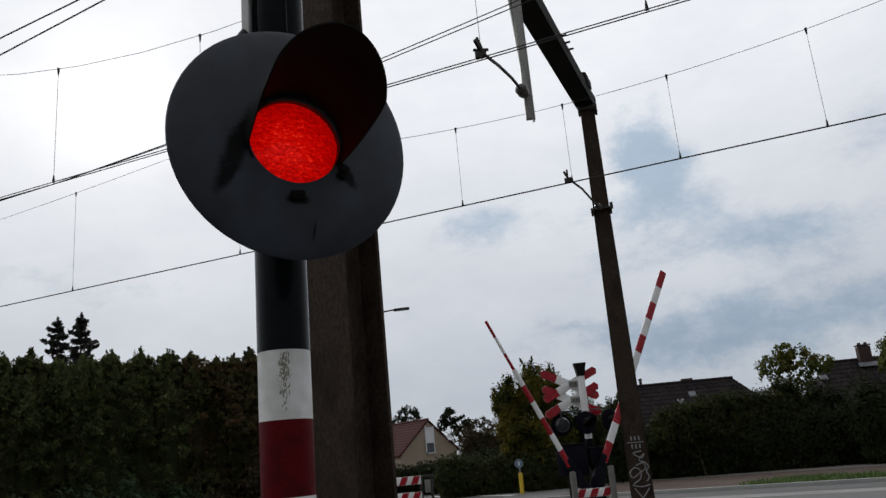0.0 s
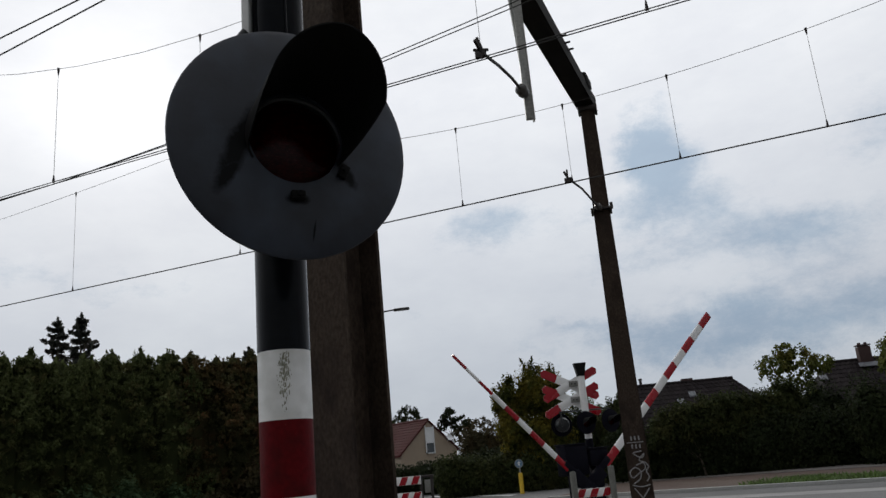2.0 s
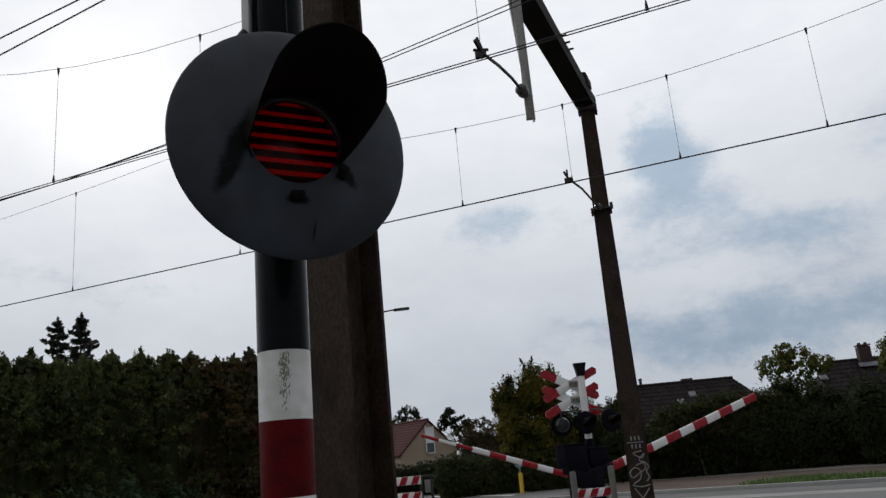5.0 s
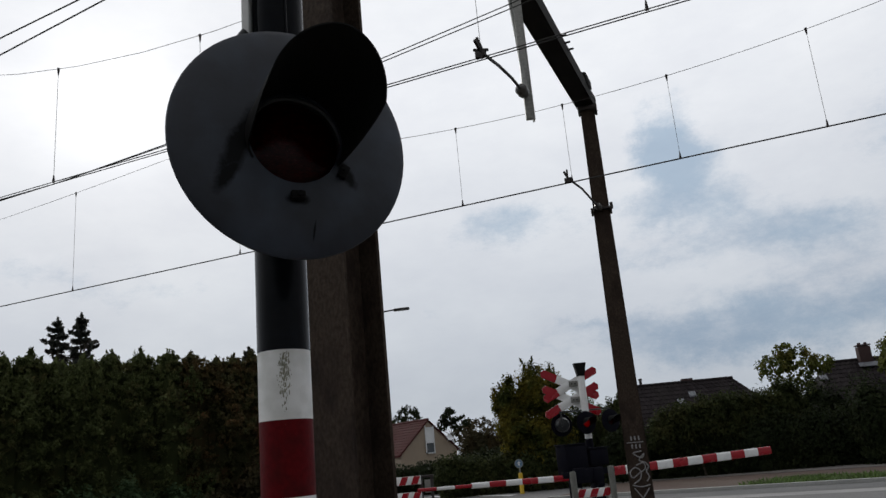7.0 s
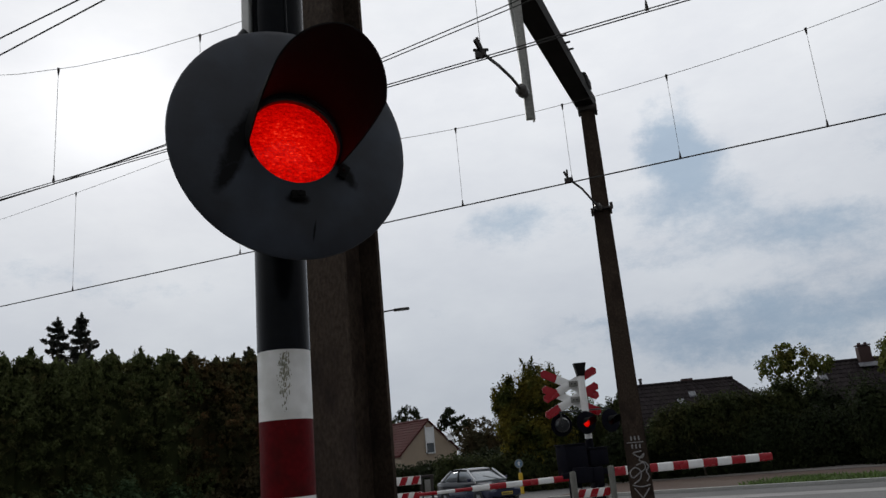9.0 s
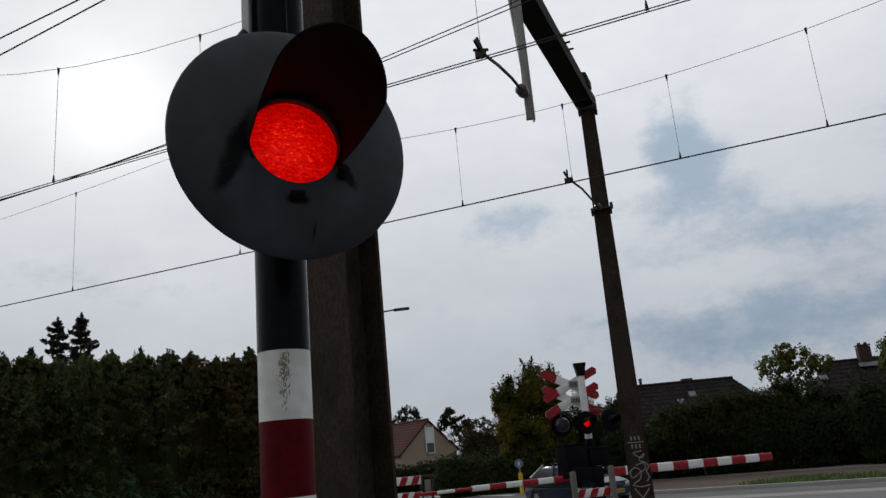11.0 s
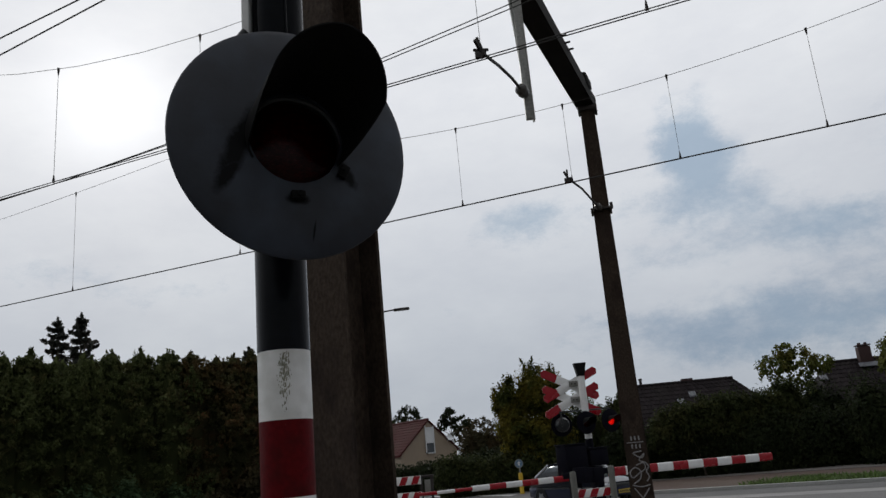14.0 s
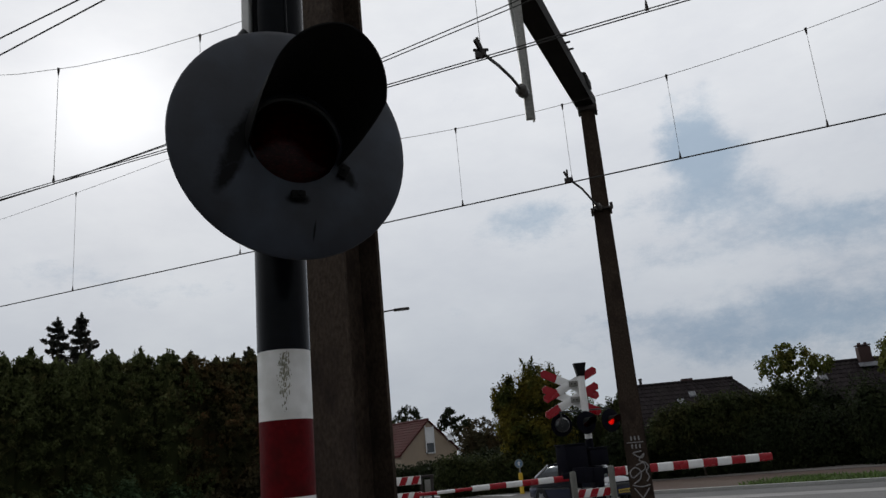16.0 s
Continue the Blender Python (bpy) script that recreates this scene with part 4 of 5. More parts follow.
            for x in (-1.36, -0.94):
                bm = bmesh.new()
                rod(bm, (x, -0.4, ridge + 1.02), (x, -0.4, ridge + 1.2), 0.14, 0.11, 12)
                part("chimney_pot", bm, "brick", ch)
            bm = bmesh.new()
            box(bm, (-1.15, -1.0, ridge - 0.42), (1.3, 0.5, 0.06), Matrix.Rotation(radians(38), 3, "X"))
            part("flashing", bm, "lead", h, "pale lead flashing")
            bm = bmesh.new()
            box(bm, (-4.5, -1.6, ridge - 1.1), (0.5, 0.6, 0.1), Matrix.Rotation(radians(40), 3, "X"), 0.02)
            part("skylight", bm, "lead", h)


# ---- overhead line ----
ALONG, ACROSS = Vector((0.923, -0.384, 0)), Vector((0.384, 0.923, 0))


def track_point(across, along, z):
    p = ACROSS * across + ALONG * along
    return Vector((p.x, p.y, z))


def wire(name, pts, r, label):
    cu = bpy.data.curves.new(name, "CURVE")
    cu.dimensions, cu.bevel_depth, cu.bevel_resolution = "3D", r, 1
    sp = cu.splines.new("POLY")
    sp.points.add(len(pts) - 1)
    for p, q in zip(sp.points, pts):
        p.co = (*q, 1)
    cu.materials.append(M["wire"])
    return tagged(new(name, cu), label, "overhead wire")


def dropper(across, a, z0, z1):
    top = thing("dropper", "thin dropper wire with clamps between messenger and contact wire", "dropper wire", Matrix.Translation(track_point(across, a, z0)), "droppers")
    bm = bmesh.new()
    rod(bm, (0, 0, 0), (0, 0, z1 - z0), 0.0028, None, 6)
    part("wire", bm, "wire", top)
    for z, s in ((0.04, 1), (z1 - z0 - 0.03, -1)):
        bm = bmesh.new()
        rod(bm, (0, 0, z - 0.045 * s), (0, 0, z + 0.045 * s), 0.018, 0.007, 8)
        part("clamp", bm, "dark_steel", top)


def h_mast(x, y, z1, turn, w0, w1, d0, d1, label):
    """A tapered mast of two broad flanges and a web between them."""
    m = thing("overhead_line_mast", label, "mast", pose(x, y, 0, 0, 0, turn), "masts of the portal")
    t = 0.022
    for s in (-1, 1):
        bm = bmesh.new()
        v = []
        for z, w, d in ((-0.05, w0, d0), (z1, w1, d1)):
            yc = s * (d / 2)
            v.append([bm.verts.new((xx, yy, z)) for xx, yy in ((-w / 2, yc - t / 2), (w / 2, yc - t / 2), (w / 2, yc + t / 2), (-w / 2, yc + t / 2))])
        for i in range(4):
            j = (i + 1) % 4
            bm.faces.new((v[0][i], v[0][j], v[1][j], v[1][i]))
        bm.faces.new(v[0])
        bm.faces.new(v[1])
        part("flange", bm, "rust", m, smooth=False)
    bm = bmesh.new()
    v = []
    for z, d in ((-0.05, d0), (z1, d1)):
        v.append([bm.verts.new((xx, yy, z)) for xx, yy in ((-0.009, -d / 2 + t / 2 + 0.002), (0.009, -d / 2 + t / 2 + 0.002), (0.009, d / 2 - t / 2 - 0.002), (-0.009, d / 2 - t / 2 - 0.002))])
    for i in range(4):
        j = (i + 1) % 4
        bm.faces.new((v[0][i], v[0][j], v[1][j], v[1][i]))
    part("web", bm, "rust", m, smooth=False)
    return m


def stroke(name, pts, r, parent, label=""):
    cu = bpy.data.curves.new(name, "CURVE")
    cu.dimensions, cu.bevel_depth, cu.bevel_resolution = "3D", r, 0
    sp = cu.splines.new("POLY")
    sp.points.add(len(pts) - 1)
    for p, q in zip(sp.points, pts):
        p.co = (*q, 1)
    cu.materials.append(M["chalk"])
    ob = new(name, cu)
    ob.parent = parent
    return tagged(ob, label)


def build_overhead():
    far = thing("overhead_line_mast", "brown tapered steel mast with graffiti beside the far track", "mast", pose(2.572, 12.0, 0, 0, 0, -12), "masts of the portal")
    bm = bmesh.new()
    v = []
    for z, w in ((-0.05, 0.348), (7.15, 0.225)):
        v.append([bm.verts.new((a * w / 2, b * w / 2, z)) for a, b in ((-1, -1), (1, -1), (1, 1), (-1, 1))])
    for i in range(4):
        j = (i + 1) % 4
        bm.faces.new((v[0][i], v[0][j], v[1][j], v[1][i]))
    bm.faces.new(v[0])
    bm.faces.new(v[1])
    bmesh.ops.bevel(bm, geom=bm.edges[:], offset=0.02, segments=2, affect="EDGES")
    part("shaft", bm, "rust", far)
    bm = bmesh.new()
    box(bm, (0.0, -0.02, 5.38), (0.33, 0.36, 0.035), None, 0.005)
    box(bm, (0.16, -0.12, 5.42), (0.05, 0.05, 0.1), None, 0.005)
    part("clamp_band", bm, "dark_steel", far)
    bm = bmesh.new()
    box(bm, (0, -0.03, 7.12), (0.30, 0.28, 0.07), None, 0.01)
    box(bm, (0.14, 0, 7.13), (0.04, 0.24, 0.12), None, 0.01)
    part("head_plate", bm, "dark_steel", far)
    # sprayed tag and a small number plate, both unreadable
    y0 = -0.176
    for z in (1.735, 1.85):
        for x in (-0.05, 0.005, 0.06):
            bm = bmesh.new()
            box(bm, (x, y0 + (z - 1.1) * 0.0085, z), (0.022, 0.006, 0.06))
            part("number_bar", bm, "chalk", far, "white unreadable mark", False)
    bm = bmesh.new()
    box(bm, (0, y0 + 0.006, 1.792), (0.24, 0.006, 0.012))
    part("number_line", bm, "chalk", far, "", False)
    tag = (((0.07, 1.665), (-0.05, 1.64), (0.06, 1.57), (0.10, 1.63), (0.02, 1.54), (0.11, 1.50)), ((-0.03, 1.47), (0.07, 1.50), (0.09, 1.42), (0.0, 1.36), (-0.10, 1.30), (-0.13, 1.38), (-0.05, 1.44), (0.02, 1.38), (0.0, 1.28), (-0.09, 1.22)),
           ((0.10, 1.50), (0.14, 1.44), (0.10, 1.38), (0.13, 1.30), (0.09, 1.24)), ((-0.12, 1.20), (0.0, 1.17), (0.13, 1.19)), ((-0.10, 1.16), (0.0, 1.02), (0.12, 0.88)), ((0.11, 1.15), (0.01, 1.02), (-0.11, 0.87)))
    for pts in tag:
        loose = []
        for i in range(len(pts) - 1):
            p0, p1, p2, p3 = (Vector((*pts[max(0, min(len(pts) - 1, j))], 0)) for j in (i - 1, i, i + 1, i + 2))
            for u in (0, 0.25, 0.5, 0.75):
                loose.append(0.5 * (2 * p1 + (p2 - p0) * u + (2 * p0 - 5 * p1 + 4 * p2 - p3) * u * u + (3 * p1 - p0 - 3 * p2 + p3) * u ** 3))
        loose.append(Vector((*pts[-1], 0)))
        stroke("spray_stroke", [(p.x, -0.172 - (1.1 - p.y) * 0.0085, p.y) for p in loose], 0.0095, far, "pale sprayed graffiti stroke")
    near = h_mast(-0.545, 4.12, 7.3, -36, 0.31, 0.22, 0.30, 0.22, "dark brown riveted steel mast behind the signal post")
    # portal beam over both tracks
    a, b = Vector((2.66, 12.28, 7.33)), Vector((-0.52, 4.05, 7.33))
    d = (b - a).normalized()
    beam = thing("portal_beam", "dark steel portal beam spanning the tracks between the masts", "beam")
    rot = d.to_track_quat("X", "Z").to_matrix()
    ln = (b - a).length
    mid = (a + b) / 2
    for s in (-1, 1):
        bm = bmesh.new()
        box(bm, mid + rot @ Vector((0, s * 0.125, 0)), (ln, 0.03, 0.24), rot)
        box(bm, mid + rot @ Vector((0, s * 0.10, -0.12)), (ln, 0.09, 0.02), rot)
        part("side_channel", bm, "beam_steel", beam, "", False)
    bm = bmesh.new()
    for k in range(22):
        t = -ln / 2 + ln * (k + 0.5) / 22
        box(bm, mid + rot @ Vector((t, 0, -0.134)), (ln / 22 - 0.004, 0.23, 0.012), rot)
    part("lattice_plate", bm, "beam_steel", beam, "", False)
    bm = bmesh.new()
    box(bm, a + d * 0.6 + Vector((0.04, -0.02, 0.16)), (0.42, 0.24, 0.18), rot, 0.03)
    part("joint_bracket", bm, "beam_steel", beam)
    bm = bmesh.new()
    for k in range(3):
        p = a + d * (2.0 + 0.22 * k) + Vector((0.115, -0.05, 0.05))
        rod(bm, p, p + Vector((0.10, 0, 0.02)), 0.015)
    part("bolt", bm, "beam_steel", beam)
    # drop post with the steady arm of the near track
    post = thing("drop_post", "pale galvanised drop post hanging from the portal beam", "drop post")
    bm = bmesh.new()
    box(bm, (1.04, 7.72, 6.285), (0.075, 0.05, 2.2), None, 0.004)
    box(bm, (1.09, 7.76, 6.285), (0.02, 0.09, 2.2), None, 0.004)
    part("post", bm, "galv", post)
    bm = bmesh.new()
    rod(bm, (1.036, 7.700, 5.530), (0.957, 7.793, 7.278), 0.022)
    part("brace", bm, "galv", post)
    arm = thing("steady_arm", "dark curved steady arm with insulator holding the contact wire", "steady arm", None, "steady arms")
    bm = bmesh.new()
    end = Vector((0.495, 6.42, 5.32))
    pts = [Vector((1.0, 7.66, 5.475)), Vector((0.85, 7.30, 5.475)), Vector((0.70, 6.95, 5.44)), end, end + Vector((-0.05, -0.12, 0.05))]
    for p, q in zip(pts, pts[1:]):
        rod(bm, p, q, 0.016, None, 8)
    part("tube", bm, "dark_steel", arm)
    bm = bmesh.new()
    m = Matrix.Translation(pts[0]) @ (pts[1] - pts[0]).to_track_quat("Z", "Y").to_matrix().to_4x4()
    lathe(bm, [(0.0, -0.03), (0.06, -0.02), (0.065, 0.03), (0.05, 0.07), (0.065, 0.09), (0.03, 0.13), (0.0, 0.14)], 16, m)
    part("insulator", bm, "porcelain", arm, "dark ribbed insulator")
    bm = bmesh.new()
    box(bm, end + Vector((0, 0, -0.03)), (0.10, 0.05, 0.07), Matrix.Rotation(radians(-22), 3, "Z"), 0.01)
    rod(bm, end + Vector((0.03, 0, -0.02)), end + Vector((-0.02, 0.0, 0.14)), 0.014)
    rod(bm, end + Vector((-0.06, 0.02, 0.03)), end + Vector((0.07, -0.02, 0.0)), 0.014)
    part("clamp", bm, "dark_steel", arm)
    arm = thing("steady_arm", "dark steady arm fixed to the far mast", "steady arm", None, "steady arms")
    bm = bmesh.new()
    end = Vector((1.76, 10.03, 5.30))
    pts = [Vector((2.50, 11.80, 5.38)), Vector((2.1, 10.9, 5.42)), end, end + Vector((-0.06, -0.12, 0.05))]
    for p, q in zip(pts, pts[1:]):
        rod(bm, p, q, 0.016, None, 8)
    part("tube", bm, "dark_steel", arm)
    bm = bmesh.new()
    m = Matrix.Translation(pts[0]) @ (pts[1] - pts[0]).to_track_quat("Z", "Y").to_matrix().to_4x4()
    lathe(bm, [(0.0, 0.0), (0.05, 0.0), (0.055, 0.05), (0.04, 0.08), (0.055, 0.10), (0.03, 0.14), (0.0, 0.15)], 16, m)
    part("insulator", bm, "porcelain", arm, "dark ribbed insulator")
    bm = bmesh.new()
    box(bm, end + Vector((0, 0, -0.03)), (0.09, 0.05, 0.07), Matrix.Rotation(radians(-22), 3, "Z"), 0.01)
    rod(bm, end, end + Vector((0.0, 0, 0.12)), 0.013)
    part("clamp", bm, "dark_steel", arm)
    # wires
    CF, CN = 9.936, 6.108
    wire("contact_wire", [track_point(CF, a, 5.23) for a in (-80, -20, 0, 40)], 0.0095, "dark contact wire over the far track")
    for o in (-0.02, 0.03):
        wire("contact_wire", [track_point(CN, a, 5.215 + (o > 0) * 0.055) + ACROSS * o for a in (-80, -20, 0, 40)], 0.0055, "dark twin contact wire over the near track")
    build_wires(CF, CN)
    # feeder wires high on the near side
    for z0, s in ((4.57, 0.075), (4.45, 0.115)):
        wire("feeder_wire", [track_point(3.0, a, z0 + s * (a + 4.1)) for a in (-30, -10, 0, 8)], 0.0048, "twisted dark feeder wire above the near side")


def build_wires(CF, CN):
    # far messenger, lowest between the supports
    def zF(a):
        if a < -8.8:
            return 7.25 + 0.081 * (a + 8.8) + 0.0035 * (a + 8.8) ** 2
        return 6.36 + 0.0186 * (a + 2.1) ** 2
    pts = [track_point(CF, -26 + k * 0.6, zF(-26 + k * 0.6)) for k in range(0, 72)]
    wire("messenger_wire", pts, 0.0036, "thin messenger wire above the far track")
    for a in (-11.3, -7.65, -3.77, -2.17, -0.75, 0.97):
        dropper(CF, a, 5.235, zF(a))
    def zN(a):
        return 6.465 + (0.034 if a < -4.75 else 0.014) * (a + 4.75) ** 2
    pts = [track_point(CN, -26 + k, zN(-26 + k)) for k in range(0, 40)]
    wire("messenger_wire", pts, 0.0032, "thin messenger wire above the near track")
    for a in (-7.31, -5.18, -2.0, -0.52):
        dropper(CN, a, 5.25, zN(a))
    # pair of wires crossing behind the signal
    for dz in (-0.02, 0.03):
        wire("feeder_wire", [track_point(CN, a, z + dz * (a + 7.5) / 6) for a, z in ((-12, 5.16), (-7.3, 5.225), (-5.68, 5.30), (-4.4, 5.40), (-3.03, 5.515), (-1.7, 5.66), (1.5, 6.05))], 0.0052, "dark rising wire beside the near contact wire")


# ---- signals ----


def lamp_head(parent, x, y, z, turn, slats=8, label="black round shield with red lens and hood", paint="machine"):
    """A round shield facing along -y before its turn, with lens, hood, case and added slats that turn to blink."""
    bm = bmesh.new()
    m = Matrix.Rotation(radians(90), 4, "X")
    rings = lathe(bm, [(0.099, -0.012), (0.099, 0.006), (0.18, 0.002), (0.245, -0.004), (0.258, -0.010), (0.260, -0.014), (0.256, -0.018), (0.18, -0.006), (0.099, -0.012)], 64, m)
    sh = part("shield", bm, paint, parent, label)
    sh.location, sh.rotation_euler = (x, y, z), (0, 0, radians(turn))
    # hood: long above, cut away below
    bm = bmesh.new()
    n, r = 56, 0.104
    inner, outer = [], []
    for k in range(n + 1):
        dev = -120 + 240 * k / n
        a = radians(90 + dev)
        s = abs(dev + 9)
        ln = 0.285 - 0.075 * (s / 90) ** 1.5 if s < 82 else max(0.010, 0.220 * (1 - (s - 82) / 32) ** 0.8 if s < 114 else 0.010)
        flare = 1 + 0.10 * ln / 0.28
        inner.append([bm.verts.new((r * q * math.cos(a), -d, r * q * math.sin(a))) for d, q in ((0.0, 1), (ln, flare))])
        outer.append([bm.verts.new(((r + 0.003) * q * math.cos(a), -d, (r + 0.003) * q * math.sin(a))) for d, q in ((0.0, 1), (ln, flare))])
    for k in range(n):
        bm.faces.new((inner[k][0], inner[k + 1][0], inner[k + 1][1], inner[k][1]))
        bm.faces.new((outer[k][0], outer[k][1], outer[k + 1][1], outer[k + 1][0]))
        bm.faces.new((inner[k][1], inner[k + 1][1], outer[k + 1][1], outer[k][1]))
    for k in (0, n):
        bm.faces.new((inner[k][0], inner[k][1], outer[k][1], outer[k][0]))
    part("hood", bm, "hood", sh, "matt black hood cut away below")
    # lens ring with three clips, set a little low in the shield
    drop = Matrix.Translation((-0.001, 0, -0.012))
    bm = bmesh.new()
    lathe(bm, [(0.1005, -0.012), (0.1005, 0.002), (0.106, 0.004), (0.113, 0.002), (0.118, -0.002), (0.118, -0.006)], 48, drop @ m)
    part("lens_ring", bm, "black", sh)
    for a in (-90, -28):
        bm = bmesh.new()
        c = Vector((0.116 * math.cos(radians(a)), -0.010, 0.116 * math.sin(radians(a)) - 0.012))
        box(bm, c, (0.03, 0.014, 0.02), Matrix.Rotation(radians(-a - 90), 3, "Y"), 0.003)
        rod(bm, c + Vector((0, -0.004, 0)), c + Vector((0, -0.018, 0)), 0.006, None, 8)
        part("clip", bm, "hood", sh)
    bm = bmesh.new()
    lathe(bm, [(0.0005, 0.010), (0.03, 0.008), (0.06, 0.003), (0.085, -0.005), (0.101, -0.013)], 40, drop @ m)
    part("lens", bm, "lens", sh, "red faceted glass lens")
    bm = bmesh.new()
    lathe(bm, [(0.165, -0.012), (0.169, -0.09), (0.13, -0.15), (0.0005, -0.155)], 32, m)
    part("case", bm, "black", sh)
    made = []
    # added six-sided slats stand in for blinking: four strengths of red, two dark sides
    pitch = 0.212 / slats
    bm = bmesh.new()
    ends = []
    for xx in (-0.1035, 0.1035):
        ends.append([bm.verts.new((xx, pitch * math.cos(radians(t)), pitch * math.sin(radians(t)))) for t in (210, 150, 90, 30, -30, -90)])
    for k in range(6):
        f = bm.faces.new((ends[0][k], ends[0][(k + 1) % 6], ends[1][(k + 1) % 6], ends[1][k]))
        f.material_index = (0, 1, 2, 0, 3, 4)[k]
    bm.faces.new(ends[0])
    bm.faces.new(ends[1])
    first = part("blink_slat", bm, ["lamp_dark", "lamp_low", "lamp_bright", "lamp_high", "lamp_mid"], sh, smooth=False)
    for k in range(slats):
        ob = first if k == 0 else new("blink_slat", first.data)
        ob.parent = sh
        made.append((ob, 0.020 + pitch * 0.866, -0.115 + pitch * (k + 0.5)))
    return sh, made


def build_near_signal():
    s = thing("crossing_signal", "red and white banded signal post with one black-shielded red lamp", "crossing signal", pose(-0.386, 1.80, 0), "crossing signals")
    # banded post
    bands, z = [], 1.748
    tops = [2.066, 1.912, 1.748]
    while z > 0.3:
        z -= 0.165
        tops.append(z)
    names = ["white", "red"]
    for k, t in enumerate(tops):
        low = tops[k + 1] if k + 1 < len(tops) else 0.0
        bm = bmesh.new()
        rod(bm, (0, 0, low), (0, 0, t), 0.0600, None, 40)
        part("post_band", bm, names[k % 2], s, names[k % 2] + " painted band")
    bm = bmesh.new()
    rod(bm, (0, 0, 2.066), (0, 0, 2.86), 0.0604, None, 40)
    part("post_top", bm, "gloss_black", s, "glossy black upper post")
    bm = bmesh.new()
    lathe(bm, [(0.0005, 2.845), (0.0600, 2.845), (0.0640, 2.855), (0.0640, 3.6), (0.0005, 3.61)], 36, Matrix.Translation((0.013, 0, 0)))
    box(bm, (0.045, -0.056, 3.2), (0.006, 0.012, 0.7), None, 0.002)
    part("collar", bm, "gloss_black", s)
    bm = bmesh.new()
    box(bm, (-0.0585, -0.028, 3.16), (0.019, 0.05, 0.62), None, 0.003)
    part("edge_board", bm, "white", s, "white painted board beside the post")
    bm = bmesh.new()
    rod(bm, (-0.058, -0.05, 2.872), (-0.074, -0.05, 2.852), 0.011)
    part("bracket_bolt", bm, "black", s)
    bm = bmesh.new()
    lathe(bm, [(0.0605, 0.10), (0.11, 0.05), (0.14, 0.04), (0.14, 0.0)], 32)
    part("foot", bm, "concrete", s)
    # dribble of grime on the white band
    rng = random.Random(4)
    bm = bmesh.new()
    for k in range(260):
        a = radians(-80 + rng.gauss(0, 6) + (5 if k % 3 == 0 else 0))
        zz = 2.058 - abs(rng.gauss(0.045, 0.032))
        c = Vector((0.0601 * math.cos(a), 0.0601 * math.sin(a), zz))
        w = rng.uniform(0.0003, 0.0016)
        bmesh.ops.create_icosphere(bm, subdivisions=1, radius=1, matrix=Matrix.Translation(c) @ Matrix.Rotation(a, 4, "Z") @ Matrix.Diagonal((0.0006, w, w * rng.uniform(0.8, 4.0), 1)))
    tagged(part("grime", bm, "grime", s, "grey-green grime on the white band"), kind="stuff")
    head = lamp_head(s, 0.0935, -0.259, 2.4774, 28.8, 8, "weathered black round shield", "shield")
    bm = bmesh.new()
    rod(bm, (0.0, -0.03, 2.4774), (0.045, -0.145, 2.4774), 0.035, None, 16)
    part("lamp_arm", bm, "black", s)
    return head


def build_far_signal():
    s = thing("crossing_signal", "signal post with double white and red cross and three black lamps", "crossing signal", pose(2.93, 18.5, 0), "crossing signals")
    bm = bmesh.new()
    rod(bm, (0, 0, 1.96), (0, 0, 3.45), 0.085, None, 24)
    part("post", bm, "boom_white", s, "off-white upper post")
    bm = bmesh.new()
    rod(bm, (0, 0, 0), (0, 0, 1.96), 0.09, None, 24)
    part("post_foot", bm, "machine", s, "blue-black lower post")
    bm = bmesh.new()
    prism(bm, [(-0.08, 3.40), (0.08, 3.40), (0.135, 3.65), (0.14, 3.68), (-0.14, 3.68), (-0.135, 3.65)], 0.22)
    rod(bm, (0, 0, 3.38), (0, 0, 3.42), 0.10, None, 20)
    part("bell_box", bm, "hood", s, "black bell box on top of the post")
    # two crosses, white boards with red ends
    for zc in (3.215, 2.85):
        cr = thing("cross", "", "")
        cr.parent, cr.location, cr.rotation_euler = s, (-0.255, 0.13, zc), (0, 0, radians(10))
        for sgn in (-1, 1):
            rot = Matrix.Rotation(radians(sgn * 25.5), 3, "Y")
            off = 0.014 * sgn
            bm = bmesh.new()
            box(bm, (0, off, 0), (0.70, 0.024, 0.185), rot, 0.003)
            part("board", bm, "boom_white", cr, "white cross board")
            for e in (-1, 1):
                bm = bmesh.new()
                turned = Matrix.Translation(rot @ Vector((e * 0.351, 0, 0)) + Vector((0, off, 0))) @ rot.to_4x4()
                prism(bm, [(0, -0.094), (e * 0.345, -0.094), (e * 0.40, 0.0), (e * 0.345, 0.094), (0, 0.094)], 0.025, turned)
                part("board_end", bm, "boom_red", cr, "red board end", False)
        bm = bmesh.new()
        box(bm, (0.15, -0.045, 0.01), (0.36, 0.05, 0.13), None, 0.006)
        part("bracket", bm, "galv", cr)
        for x in (0.02, 0.1):
            bm = bmesh.new()
            rod(bm, (x, -0.07, 0.01), (x, -0.09, 0.01), 0.018, None, 8)
            part("bolt", bm, "dark_steel", cr)
    bm = bmesh.new()
    box(bm, (-0.02, 0, 2.60), (1.16, 0.05, 0.035), None, 0.006)
    part("lamp_bar", bm, "black", s)
    heads = []
    for x, turn in ((-0.565, 195), (-0.03, 26), (0.525, 30)):
        heads.append(lamp_head(s, x, -0.20 if turn < 90 else 0.14, 2.315, turn))
        bm = bmesh.new()
        rod(bm, (x, -0.02, 2.60), (x, -0.02, 2.315), 0.025, None, 10)
        rod(bm, (x, 0.02, 2.315), (x, -0.08, 2.315), 0.04, None, 10)
        part("lamp_hanger", bm, "black", s)
    return heads


